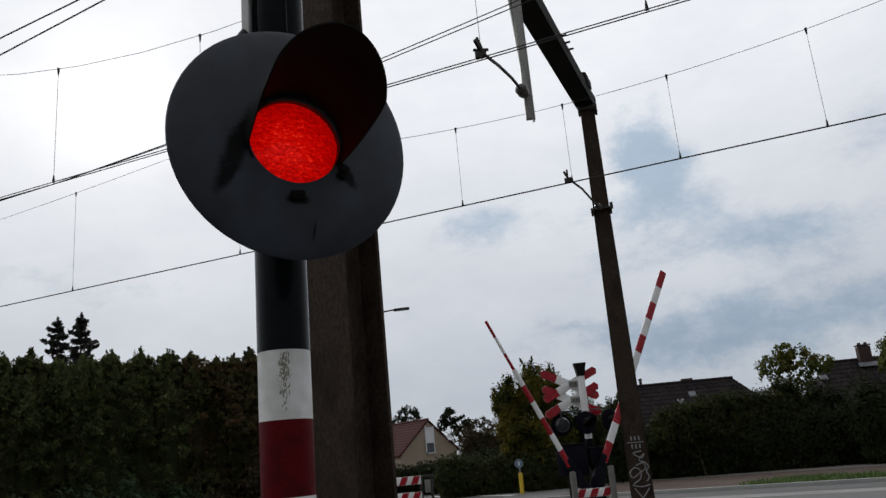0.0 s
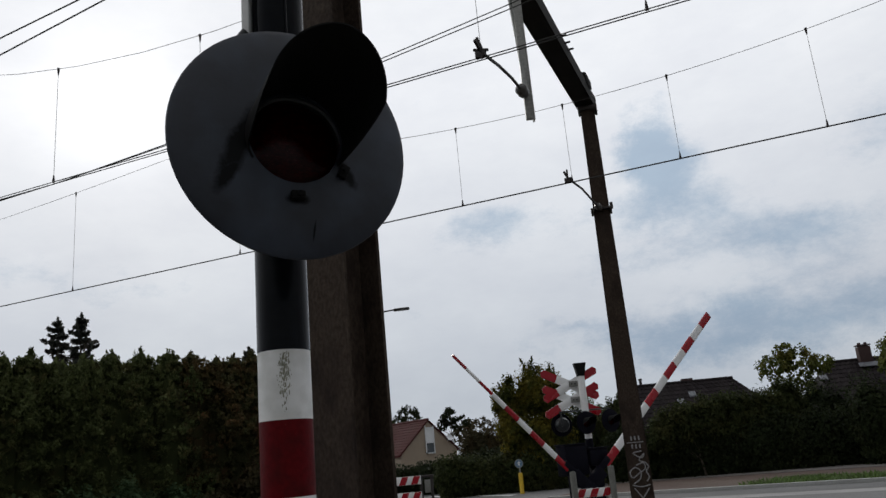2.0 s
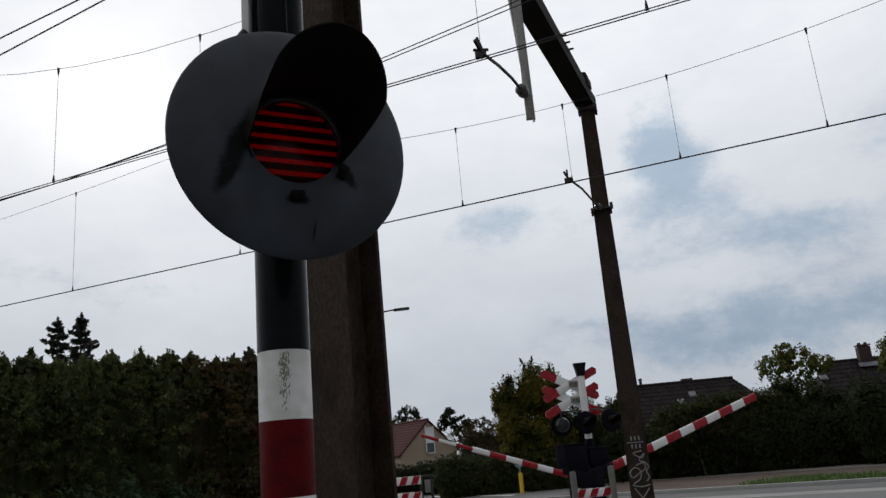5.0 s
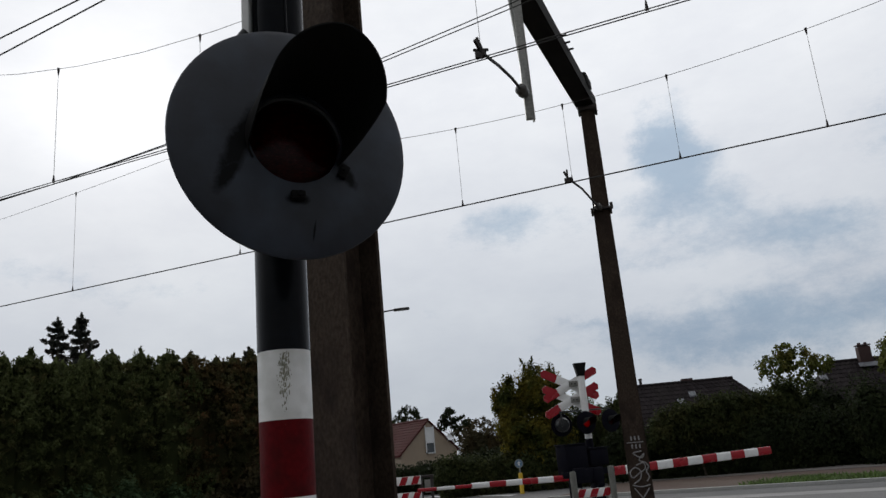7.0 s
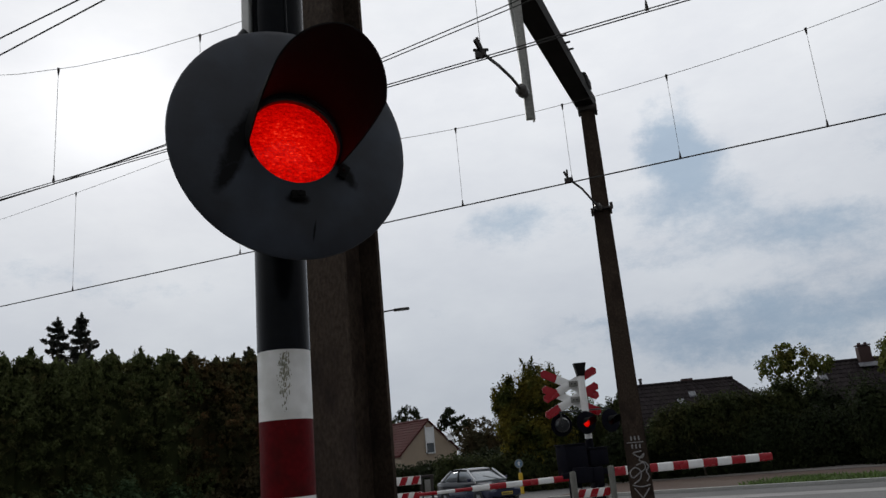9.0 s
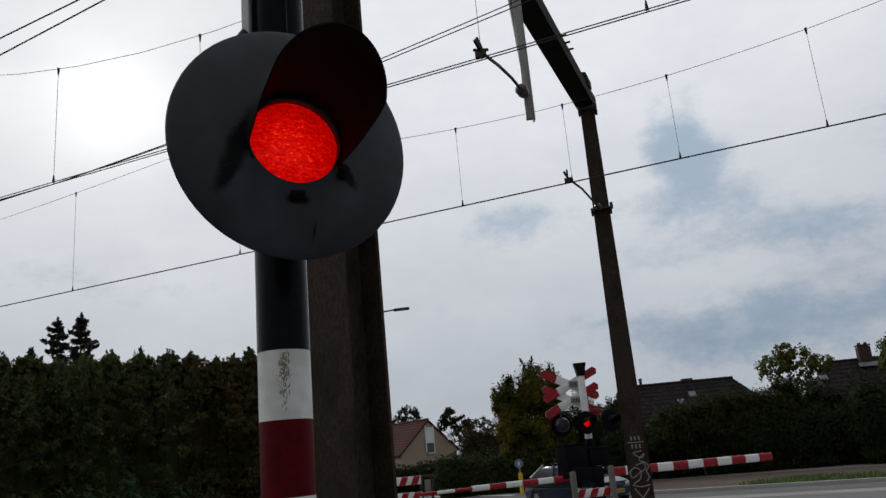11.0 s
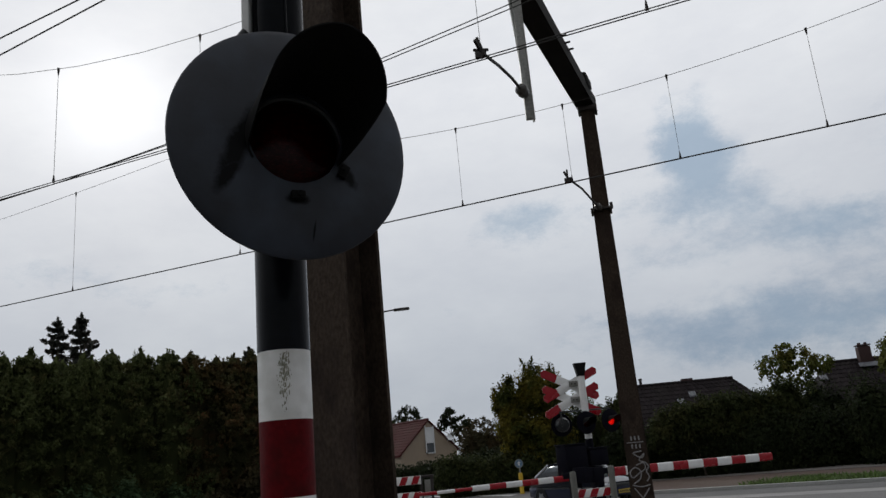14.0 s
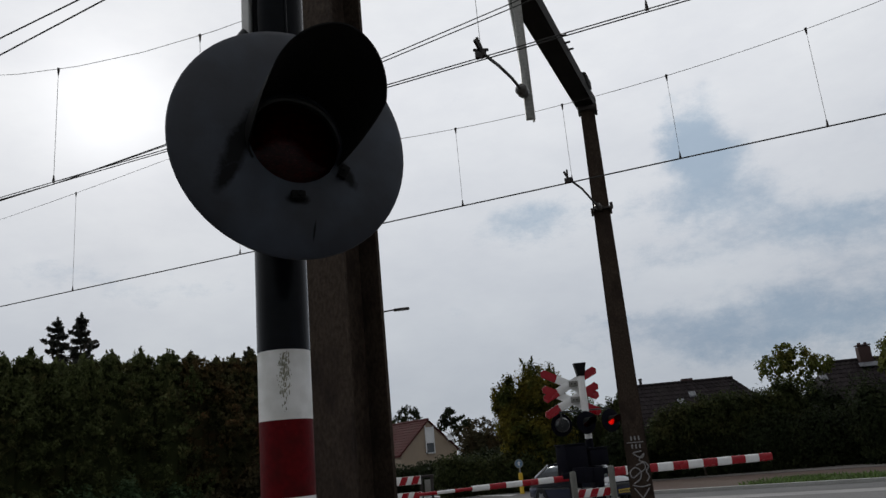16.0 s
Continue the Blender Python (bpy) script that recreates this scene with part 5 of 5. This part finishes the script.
def barrier_machine(x, y, zp, turn, label, swing, height=0.64, width=0.60):
    m = thing("barrier_machine", label, "barrier machine", pose(x, y, 0, 0, 0, turn), "barrier machines")
    bm = bmesh.new()
    box(bm, (0.16, 0.30, zp + 0.30), (width, 0.36, height), None, 0.03)
    part("housing", bm, "machine", m, "dark blue-black machine housing")
    bm = bmesh.new()
    box(bm, (0.16, 0.30, zp + 0.30 + height / 2 + 0.014), (width + 0.04, 0.40, 0.03), None, 0.01)
    part("lid", bm, "machine", m)
    bm = bmesh.new()
    box(bm, (0.16, 0.30, (zp - height / 2 + 0.28) / 2), (0.2, 0.22, zp - height / 2 + 0.30), None, 0.015)
    part("pedestal", bm, "machine", m)
    bm = bmesh.new()
    rod(bm, (0, 0.14, zp), (0, -0.06, zp), 0.05, None, 16)
    part("shaft", bm, "dark_steel", m)
    return m


def boom_bar(name, m, length, stripes, depth, h0, h1, label, start=0.25, weight=True, cap=False, taper_from=None, thick=None, lift=0.0):
    """A striped boom along +x from its shaft, with its counterweight behind the shaft."""
    b = thing(name, label, "barrier boom", m, "barrier booms")
    step = (length - start) / stripes
    across, upward = (1.0, 0.95) if cap else (0.75, 0.6)
    for k in range(stripes):
        x0, x1 = start + k * step, start + (k + 1) * step
        h = [h0 + (h1 - h0) * (x / length) for x in (x0, x1)]
        if taper_from and x0 > taper_from:
            h = [v * 0.62 for v in h]
        t = (thick or 0.06) * (0.7 if taper_from and x0 > taper_from else 1)
        bm = bmesh.new()
        ends = []
        for x, hh in ((x0, h[0]), (x1 - 0.001, h[1])):
            ring = []
            for i in range(24):
                a = 2 * math.pi * i / 24
                ca, sa = math.cos(a), math.sin(a)
                ring.append(bm.verts.new((x, t / 2 * math.copysign(abs(ca) ** across, ca), hh / 2 * math.copysign(abs(sa) ** upward, sa))))
            ends.append(ring)
        for i in range(24):
            j = (i + 1) % 24
            bm.faces.new((ends[0][i], ends[0][j], ends[1][j], ends[1][i]))
        bm.faces.new(ends[0])
        bm.faces.new(ends[1])
        red = (stripes - 1 - k) % 2 == 0
        part("stripe", bm, "boom_red" if red else "boom_white", b, "red band" if red else "white band").location.z = lift
    bm = bmesh.new()
    box(bm, (start / 2, 0, 0), (start + 0.3, 0.07, 0.13), None, 0.01)
    part("arm", bm, "machine", b)
    if weight:
        bm = bmesh.new()
        box(bm, (-0.28, 0.0, -0.04), (0.72, 0.13, 0.28), None, 0.02)
        box(bm, (-0.52, 0.0, -0.04), (0.26, 0.17, 0.32), None, 0.02)
        part("counterweight", bm, "machine", b, "dark counterweight")
    if cap:
        bm = bmesh.new()
        ring = [[], []]
        for q, x in ((0, length), (1, length + 0.006)):
            for i in range(24):
                a = 2 * math.pi * i / 24
                ca, sa = math.cos(a), math.sin(a)
                ring[q].append(bm.verts.new((x, (thick / 2 + 0.001) * math.copysign(abs(ca) ** across, ca), (h1 / 2 + 0.001) * math.copysign(abs(sa) ** upward, sa))))
        for i in range(24):
            j = (i + 1) % 24
            bm.faces.new((ring[0][i], ring[0][j], ring[1][j], ring[1][i]))
        bm.faces.new(ring[1])
        bm.faces.new(ring[0])
        part("end_cap", bm, "cap_grey", b, "grey riveted end cap")
        for yy, zz in ((0.037, 0.032), (0.039, 0.004), (-0.038, 0.018), (-0.037, -0.022)):
            bm = bmesh.new()
            rod(bm, (length + 0.004, yy * thick / 0.09, zz), (length + 0.0085, yy * thick / 0.09, zz), 0.0035, None, 8)
            part("rivet", bm, "hood", b)
        for zz in (0.028, 0.002):
            bm = bmesh.new()
            box(bm, ((start + length) / 2, thick / 2 + 0.001, zz), (length - start, 0.004, 0.007), None, 0.001)
            part("rib", bm, "boom_white", b, "pale raised rib")
    return b


def striped_board(name, x, y, z, w, h, turn, label, n=4):
    """A board with slanted red stripes."""
    t = thing(name, label, "barrier board", pose(x, y, z, 0, 0, turn), "red and white boards")
    bm = bmesh.new()
    box(bm, (0, 0, 0), (w, 0.03, h), None, 0.003)
    part("board", bm, "boom_white", t, "white board")
    for k in range(n):
        c = -w / 2 + w * (k + 0.55) / n
        d = w / n * 0.27
        lean = h * 0.42
        pts = [(c - d - lean / 2, -h / 2 + 0.004), (c + d - lean / 2, -h / 2 + 0.004), (c + d + lean / 2, h / 2 - 0.004), (c - d + lean / 2, h / 2 - 0.004)]
        pts = [(max(-w / 2 + 0.002, min(w / 2 - 0.002, px)), pz) for px, pz in pts]
        bm = bmesh.new()
        prism(bm, pts, 0.006, Matrix.Translation((0, -0.018, 0)))
        part("stripe", bm, "boom_red", t, "slanted red stripe", False)
    return t


def build_street_things():
    # fence boards near the crossing
    for z in (1.42, 1.10):
        striped_board("striped_board", -1.50, 17.0, z, 1.24, 0.17, 0, "red and white slanted striped warning board", 5)
    f = thing("board_stand", "dark steel frame holding the striped boards beside the road", "stand", pose(-0.78, 17.05, 0))
    for x in (-0.10, 0.12):
        bm = bmesh.new()
        box(bm, (x, 0, 0.74), (0.06, 0.06, 1.54), None, 0.006)
        part("upright", bm, "dark_steel", f)
    bm = bmesh.new()
    box(bm, (0.01, 0.0, 1.48), (0.30, 0.08, 0.05), None, 0.006)
    box(bm, (0.01, 0.0, 0.9), (0.16, 0.05, 0.05), None, 0.006)
    part("crossbar", bm, "dark_steel", f)
    bm = bmesh.new()
    box(bm, (0.03, 0.02, 1.28), (0.13, 0.03, 0.26), None, 0.006)
    part("plate", bm, "galv", f, "small grey plate")
    bm = bmesh.new()
    box(bm, (-1.33, 0.03, 0.72), (0.06, 0.06, 1.5), None, 0.006)
    part("upright", bm, "dark_steel", f)
    # grey posts before the far signal
    for x, h in ((2.24, 1.32), (3.03, 1.37)):
        bm = bmesh.new()
        lathe(bm, [(0.0005, 0.0), (0.066, 0.0), (0.064, h - 0.03), (0.052, h), (0.0005, h + 0.005)], 20)
        solid("concrete_post", bm, "concrete", "grey round concrete guard post before the signal", "post", pose(x, 16.8, 0), "guard posts")
    striped_board("striped_board", 2.64, 16.92, 0.87, 0.80, 0.17, 0, "low red and white striped board between the guard posts", 3)
    bm = bmesh.new()
    for x in (2.36, 2.92):
        box(bm, (x, 16.97, 0.49), (0.05, 0.05, 0.98), None, 0.004)
    solid("board_support", bm, "galv", "grey steel supports of the low striped board", "support")
    # yellow bollard with round blue sign
    b = thing("bollard", "yellow traffic bollard with a small round blue sign", "bollard", pose(2.53, 36.2, 0.02))
    bm = bmesh.new()
    lathe(bm, [(0.0005, 0), (0.11, 0), (0.11, 0.06), (0.095, 0.10), (0.095, 0.82), (0.08, 0.89), (0.0005, 0.90)], 24)
    part("body", bm, "yellow", b, "yellow plastic body")
    bm = bmesh.new()
    rod(bm, (0, 0, 0.88), (0, 0, 1.2), 0.03, None, 10)
    part("neck", bm, "galv", b)
    bm = bmesh.new()
    rod(bm, (-0.02, 0.02, 1.29), (-0.02, -0.02, 1.29), 0.19, None, 32)
    sign = part("sign_disc", bm, "galv", b, "pale rimmed disc")
    bm = bmesh.new()
    rod(bm, (-0.02, -0.012, 1.29), (-0.02, -0.028, 1.29), 0.165, None, 32)
    part("sign_face", bm, "blue", sign, "blue sign face")
    bm = bmesh.new()
    prism(bm, [(-0.03, -0.09), (0.03, -0.09), (0.03, 0.02), (0.07, 0.02), (0.0, 0.1), (-0.07, 0.02), (-0.03, 0.02)], 0.008, Matrix.Translation((-0.02, -0.034, 1.29)))
    part("arrow", bm, "boom_white", sign, "white arrow", False)
    # street lamp
    l = thing("street_lamp", "slim street lamp with a flat grey head", "street lamp", pose(-2.35, 25.0, 0))
    bm = bmesh.new()
    rod(bm, (0, 0, 0), (0, 0, 6.4), 0.075, 0.045, 16)
    part("pole", bm, "galv", l)
    bm = bmesh.new()
    pts = [Vector((0, 0, 6.38)), Vector((0.1, 0, 6.49)), Vector((0.3, 0, 6.54)), Vector((0.62, 0, 6.57))]
    for p, q in zip(pts, pts[1:]):
        rod(bm, p, q, 0.024, None, 8)
    part("arm", bm, "dark_steel", l)
    bm = bmesh.new()
    box(bm, (0.84, 0, 6.57), (0.52, 0.17, 0.075), Matrix.Rotation(radians(-2), 3, "Y"), 0.025)
    hd = part("head", bm, "dark_steel", l, "flat dark lamp head")
    bm = bmesh.new()
    box(bm, (0.88, 0, 6.533), (0.34, 0.12, 0.014), Matrix.Rotation(radians(-2), 3, "Y"), 0.004)
    part("diffuser", bm, "lamp_clear", hd)


# ---- car ----


def build_car():
    """A compact saloon facing +x: navy below, dark above, with sky sheen painted on the pillars."""
    c = thing("car", "compact dark navy saloon car with pale sky reflections", "car", pose(0, 0, 0))
    c.scale = (0.94, 0.94, 0.96)
    L, H = 4.05, 1.40

    def loft(sections, mat, name, label="", cap=True):
        bm = bmesh.new()
        rings = []
        for x, w, z0, z1, rr in sections:
            ring = []
            for i in range(20):
                a = 2 * math.pi * (i + 0.5) / 20
                ca, sa = math.cos(a), math.sin(a)
                ring.append(bm.verts.new((x, w / 2 * math.copysign(abs(ca) ** rr, ca), (z0 + z1) / 2 + (z1 - z0) / 2 * math.copysign(abs(sa) ** rr, sa))))
            rings.append(ring)
        for a, b in zip(rings, rings[1:]):
            for i in range(20):
                j = (i + 1) % 20
                bm.faces.new((a[i], a[j], b[j], b[i]))
        if cap:
            bm.faces.new(rings[0])
            bm.faces.new(rings[-1])
        return part(name, bm, mat, c, label)
    loft([(-2.02, 1.30, 0.42, 0.62, 0.5), (-1.95, 1.52, 0.28, 0.66, 0.35), (-1.5, 1.62, 0.22, 0.66, 0.3), (0, 1.66, 0.20, 0.66, 0.3), (1.4, 1.62, 0.22, 0.66, 0.3), (1.88, 1.50, 0.26, 0.62, 0.35), (2.03, 1.22, 0.34, 0.56, 0.5)], "car_navy", "lower_body", "navy blue lower body and bumpers")
    loft([(-2.0, 1.36, 0.60, 0.86, 0.5), (-1.9, 1.52, 0.58, 0.94, 0.4), (-1.3, 1.60, 0.56, 0.97, 0.35), (0.0, 1.62, 0.56, 0.95, 0.35), (0.8, 1.60, 0.56, 0.93, 0.35), (1.5, 1.54, 0.54, 0.84, 0.4), (1.92, 1.40, 0.52, 0.72, 0.5)], "car_silver", "upper_body", "dark metallic upper body and bonnet")
    # cabin: glasshouse under a silver roof
    loft([(-1.55, 1.34, 0.88, 0.96, 0.4), (-0.95, 1.30, 0.86, 1.355, 0.42), (-0.2, 1.26, 0.86, 1.375, 0.42), (0.28, 1.28, 0.86, 1.33, 0.42), (1.02, 1.38, 0.86, 0.94, 0.4)], "car_glass", "glasshouse", "dark car windows")
    loft([(-1.02, 1.12, 1.31, 1.365, 0.5), (-0.75, 1.20, 1.33, 1.40, 0.5), (-0.2, 1.22, 1.34, 1.41, 0.5), (0.2, 1.18, 1.32, 1.375, 0.5), (0.32, 1.08, 1.30, 1.335, 0.5)], "car_silver", "roof", "dark metallic roof panel")
    for s in (-1, 1):
        # front and rear pillars coloured pale, as bright sky reflected in dark paint
        for pts, nm in ((((1.05, 0.70, 0.92), (0.30, 0.585, 1.335)), "front_pillar"), (((-1.62, 0.66, 0.94), (-0.98, 0.585, 1.335)), "rear_pillar"), (((-0.38, 0.675, 0.94), (-0.32, 0.60, 1.35)), "middle_pillar")):
            bm = bmesh.new()
            a, b = (Vector((p[0], s * p[1], p[2])) for p in pts)
            rod(bm, a, b, 0.042 if nm != "rear_pillar" else 0.075, 0.035, 8)
            part(nm, bm, "car_trim" if nm != "middle_pillar" else "black", c)
        bm = bmesh.new()
        box(bm, (0.78, s * 0.86, 0.99), (0.10, 0.16, 0.11), None, 0.025)
        part("mirror", bm, "car_navy", c)
        bm = bmesh.new()
        box(bm, (1.86, s * 0.52, 0.63), (0.16, 0.34, 0.14), Matrix.Rotation(radians(-s * 12), 3, "Z"), 0.03)
        part("headlight", bm, "lamp_clear", c, "clear headlight")
        bm = bmesh.new()
        box(bm, (0.0, s * 0.825, 0.60), (2.9, 0.02, 0.05), None, 0.008)
        part("side_strip", bm, "black", c)
        for x in (-1.22, 1.27):
            wh = thing("wheel", "", "")
            wh.parent, wh.location = c, (x, s * 0.74, 0.29)
            m = Matrix.Rotation(radians(90), 4, "X")
            bm = bmesh.new()
            lathe(bm, [(0.19, -0.085), (0.265, -0.09), (0.29, -0.06), (0.29, 0.06), (0.265, 0.09), (0.19, 0.085), (0.19, -0.085)], 32, m)
            part("tyre", bm, "tyre", wh)
            bm = bmesh.new()
            lathe(bm, [(0.0005, -0.075 * s), (0.06, -0.08 * s), (0.19, -0.065 * s), (0.19, 0.0)], 24, m)
            for k in range(6):
                a = k * math.pi / 3
                box(bm, (0.12 * math.cos(a), s * 0.082, 0.12 * math.sin(a)), (0.13, 0.012, 0.035), Matrix.Rotation(-a, 3, "Y"))
            part("rim", bm, "rim", wh)
            bm = bmesh.new()
            lathe(bm, [(0.31, -0.02 * s), (0.335, -0.095 * s), (0.30, -0.10 * s)], 28, m)
            part("arch", bm, "black", wh)
    bm = bmesh.new()
    box(bm, (1.965, 0, 0.62), (0.06, 0.62, 0.10), None, 0.02)
    part("grille", bm, "black", c)
    bm = bmesh.new()
    box(bm, (2.045, 0, 0.44), (0.02, 0.50, 0.11), None, 0.004)
    pl = part("number_plate", bm, "plate", c, "yellow plate")
    bm = bmesh.new()
    for k in range(6):
        box(bm, (2.057, -0.19 + k * 0.076, 0.44), (0.006, 0.05, 0.06))
    part("plate_mark", bm, "black", pl, "", False)
    bm = bmesh.new()
    rod(bm, (1.02, 0.35, 0.95), (0.72, -0.15, 1.10), 0.009, None, 6)
    part("wiper", bm, "black", c)
    return c


def build_clouds():
    bm = bmesh.new()
    bmesh.ops.create_uvsphere(bm, u_segments=48, v_segments=24, radius=1500)
    low = [v for v in bm.verts if v.co.z < -200]
    bmesh.ops.delete(bm, geom=low, context="VERTS")
    return solid("backdrop_clouds", bm, "cloud", "thin drifting grey-blue clouds below a white veil", "sky", kind="structure")


build_ground()
build_grass()
build_houses()
build_plants()
build_overhead()
near_head = build_near_signal()
far_heads = build_far_signal()
build_street_things()
car = build_car()
clouds = build_clouds()

L_PIVOT, L_AZ = (2.414, 17.424, 1.226), 210.5
R_PIVOT, R_AZ = (2.94, 17.732, 1.251), 27.8
barrier_machine(2.414, 17.424, 1.226, L_AZ - 180, "dark barrier machine on a pedestal beside the far signal", 0)
barrier_machine(2.94, 17.732, 1.251, R_AZ, "lower dark barrier machine on a pedestal behind the guard posts", 0, 0.36, 0.5)
N_PIVOT, N_LEN = (8.01, 0.97, 1.25), 7.5
barrier_machine(8.01, 0.97, 1.25, 0, "dark barrier machine on a pedestal at the near roadside", 0)
left_boom = boom_bar("barrier_boom", pose(*L_PIVOT, 0, -60.5, L_AZ), 3.815, 9, 0.06, 0.13, 0.10, "thin red and white striped barrier boom across the road", taper_from=2.6, lift=-0.046)
right_boom = boom_bar("barrier_boom", pose(*R_PIVOT, 0, -59.2, R_AZ), 5.284, 11, 0.06, 0.19, 0.19, "broad red and white striped barrier boom across the path", lift=-0.036)
near_boom = boom_bar("barrier_boom", pose(*N_PIVOT, 0, -62, 180), N_LEN, 17, 0.09, 0.205, 0.190, "red and white striped boom with a grey end cap", cap=True, thick=0.085)


# ---- moves ----


# spells of the lamps: first and last lit moment, and the turn of the slats for their strength (60 low, 120 bright, -120 high, -60 mid)
SPELLS = [(-0.2, 0.2, -120), (0.7, 0.9, -120), (1.4, 1.6, -120), (2.1, 2.2, -60), (2.7, 2.9, -60), (3.4, 3.6, 60), (4.1, 4.3, 60), (4.733, 4.967, 60), (5.4, 5.633, 60), (6.067, 6.3, -60), (6.8, 6.9, -120), (7.4, 7.6, -120),
          (8.1, 8.3, 120), (8.8, 9.0, 120), (9.433, 9.667, 120), (10.1, 10.333, 120), (10.767, 11.0, 120), (11.5, 11.7, 120), (12.1, 12.3, 120), (12.8, 13.0, 120), (13.5, 13.7, 120), (14.133, 14.367, 120), (14.8, 15.0, 120), (15.5, 15.7, 120)]


def turn_slats(slats, spells):
    """The added slats rest on a dark side and turn a lit side to the lens for each spell."""
    f = 1 / 30
    for ob, y, z in slats:
        rows = []

        def add(t, angle):
            if 0 <= t <= 16.0 and (not rows or frame(t) > frame(rows[-1][0])):
                rows.append((t, pose(0, y, z, angle, 0, 0)))
        add(0.0, spells[0][2] if spells and spells[0][0] <= 0 else 0)
        for s, e, turn in spells:
            add(s - 2 * f, 0)
            add(s - f, turn / 2)
            add(s, turn)
            add(e, turn)
            add(e + f, turn / 2)
            add(e + 2 * f, 0)
        add(16.0, 0)
        walk(ob, rows)


def motions():
    turn_slats(near_head[1], SPELLS)
    # the far lamps take turns, and show red once the booms are nearly down
    for head, first in ((1, 6.24), (2, 6.57)):
        turn_slats(far_heads[head][1], [(first + 0.655 * k + 0.04, min(16.0, first + 0.655 * k + 0.29), 60 if k < 2 else 120) for k in range(15) if first + 0.655 * k < 15.9])
    turn_slats(far_heads[0][1], [])
    walk(left_boom, [(t, pose(*L_PIVOT, 0, -a, L_AZ)) for t, a in ((0, 60.5), (1, 51.8), (2, 43.4), (3, 35.0), (4, 26.4), (4.2, 24.7), (5.0, 16.6), (5.7, 9.8), (6.3, 4.6), (6.6, 2.9), (7, 1.3), (7.4, -0.6), (7.8, 0.5), (8.2, -0.1), (8.8, 0.1), (16, 0.1))])
    walk(right_boom, [(t, pose(*R_PIVOT, 0, -a, R_AZ)) for t, a in ((0, 59.2), (1, 50), (2, 41.2), (3, 32.7), (4, 24.2), (4.2, 22.6), (5.0, 15.6), (5.7, 9.8), (6.3, 5.3), (6.6, 3.3), (7, 1.1), (7.4, -1.0), (7.8, 0.1), (8.3, -0.7), (8.8, -0.5), (16, -0.5))])
    walk(near_boom, [(t, pose(*N_PIVOT, 0, -a, 180)) for t, a in ((0, 62), (1, 53), (2, 44.2), (3, 35.5), (4, 26.6), (5, 17.6), (6.0, 10.0), (6.3, 8.06), (6.5, 6.9), (6.7, 5.74), (6.8, 4.95), (6.9, 4.1), (7.0, 3.2), (7.2, 1.8), (7.5, 0.4), (7.8, -0.5), (8.3, 0.3), (9, 0.0), (16, 0.0))])
    # the car comes along the road and stops behind the crossing
    rows = []
    for t, left in ((0, 54.0), (3, 34.5), (5, 21.8), (6.5, 12.9), (7.0, 10.0), (7.5, 7.25), (8.0, 4.69), (8.5, 2.2), (9.0, 0.0), (9.2, -0.78), (9.8, -2.75), (10.4, -4.4), (11.0, -5.55), (11.3, -5.8), (16, -5.8)):
        rows.append((t, pose(0.50 - 0.553 * left, 30.8 + 0.833 * left, 0.02, 0, 0, -58.5)))
    walk(car, rows)
    walk(clouds, [(0, pose(0, 0, 0, 0, 0, 0.6)), (16, pose(0, 0, 0, 0, 0, -2.9))])


motions()
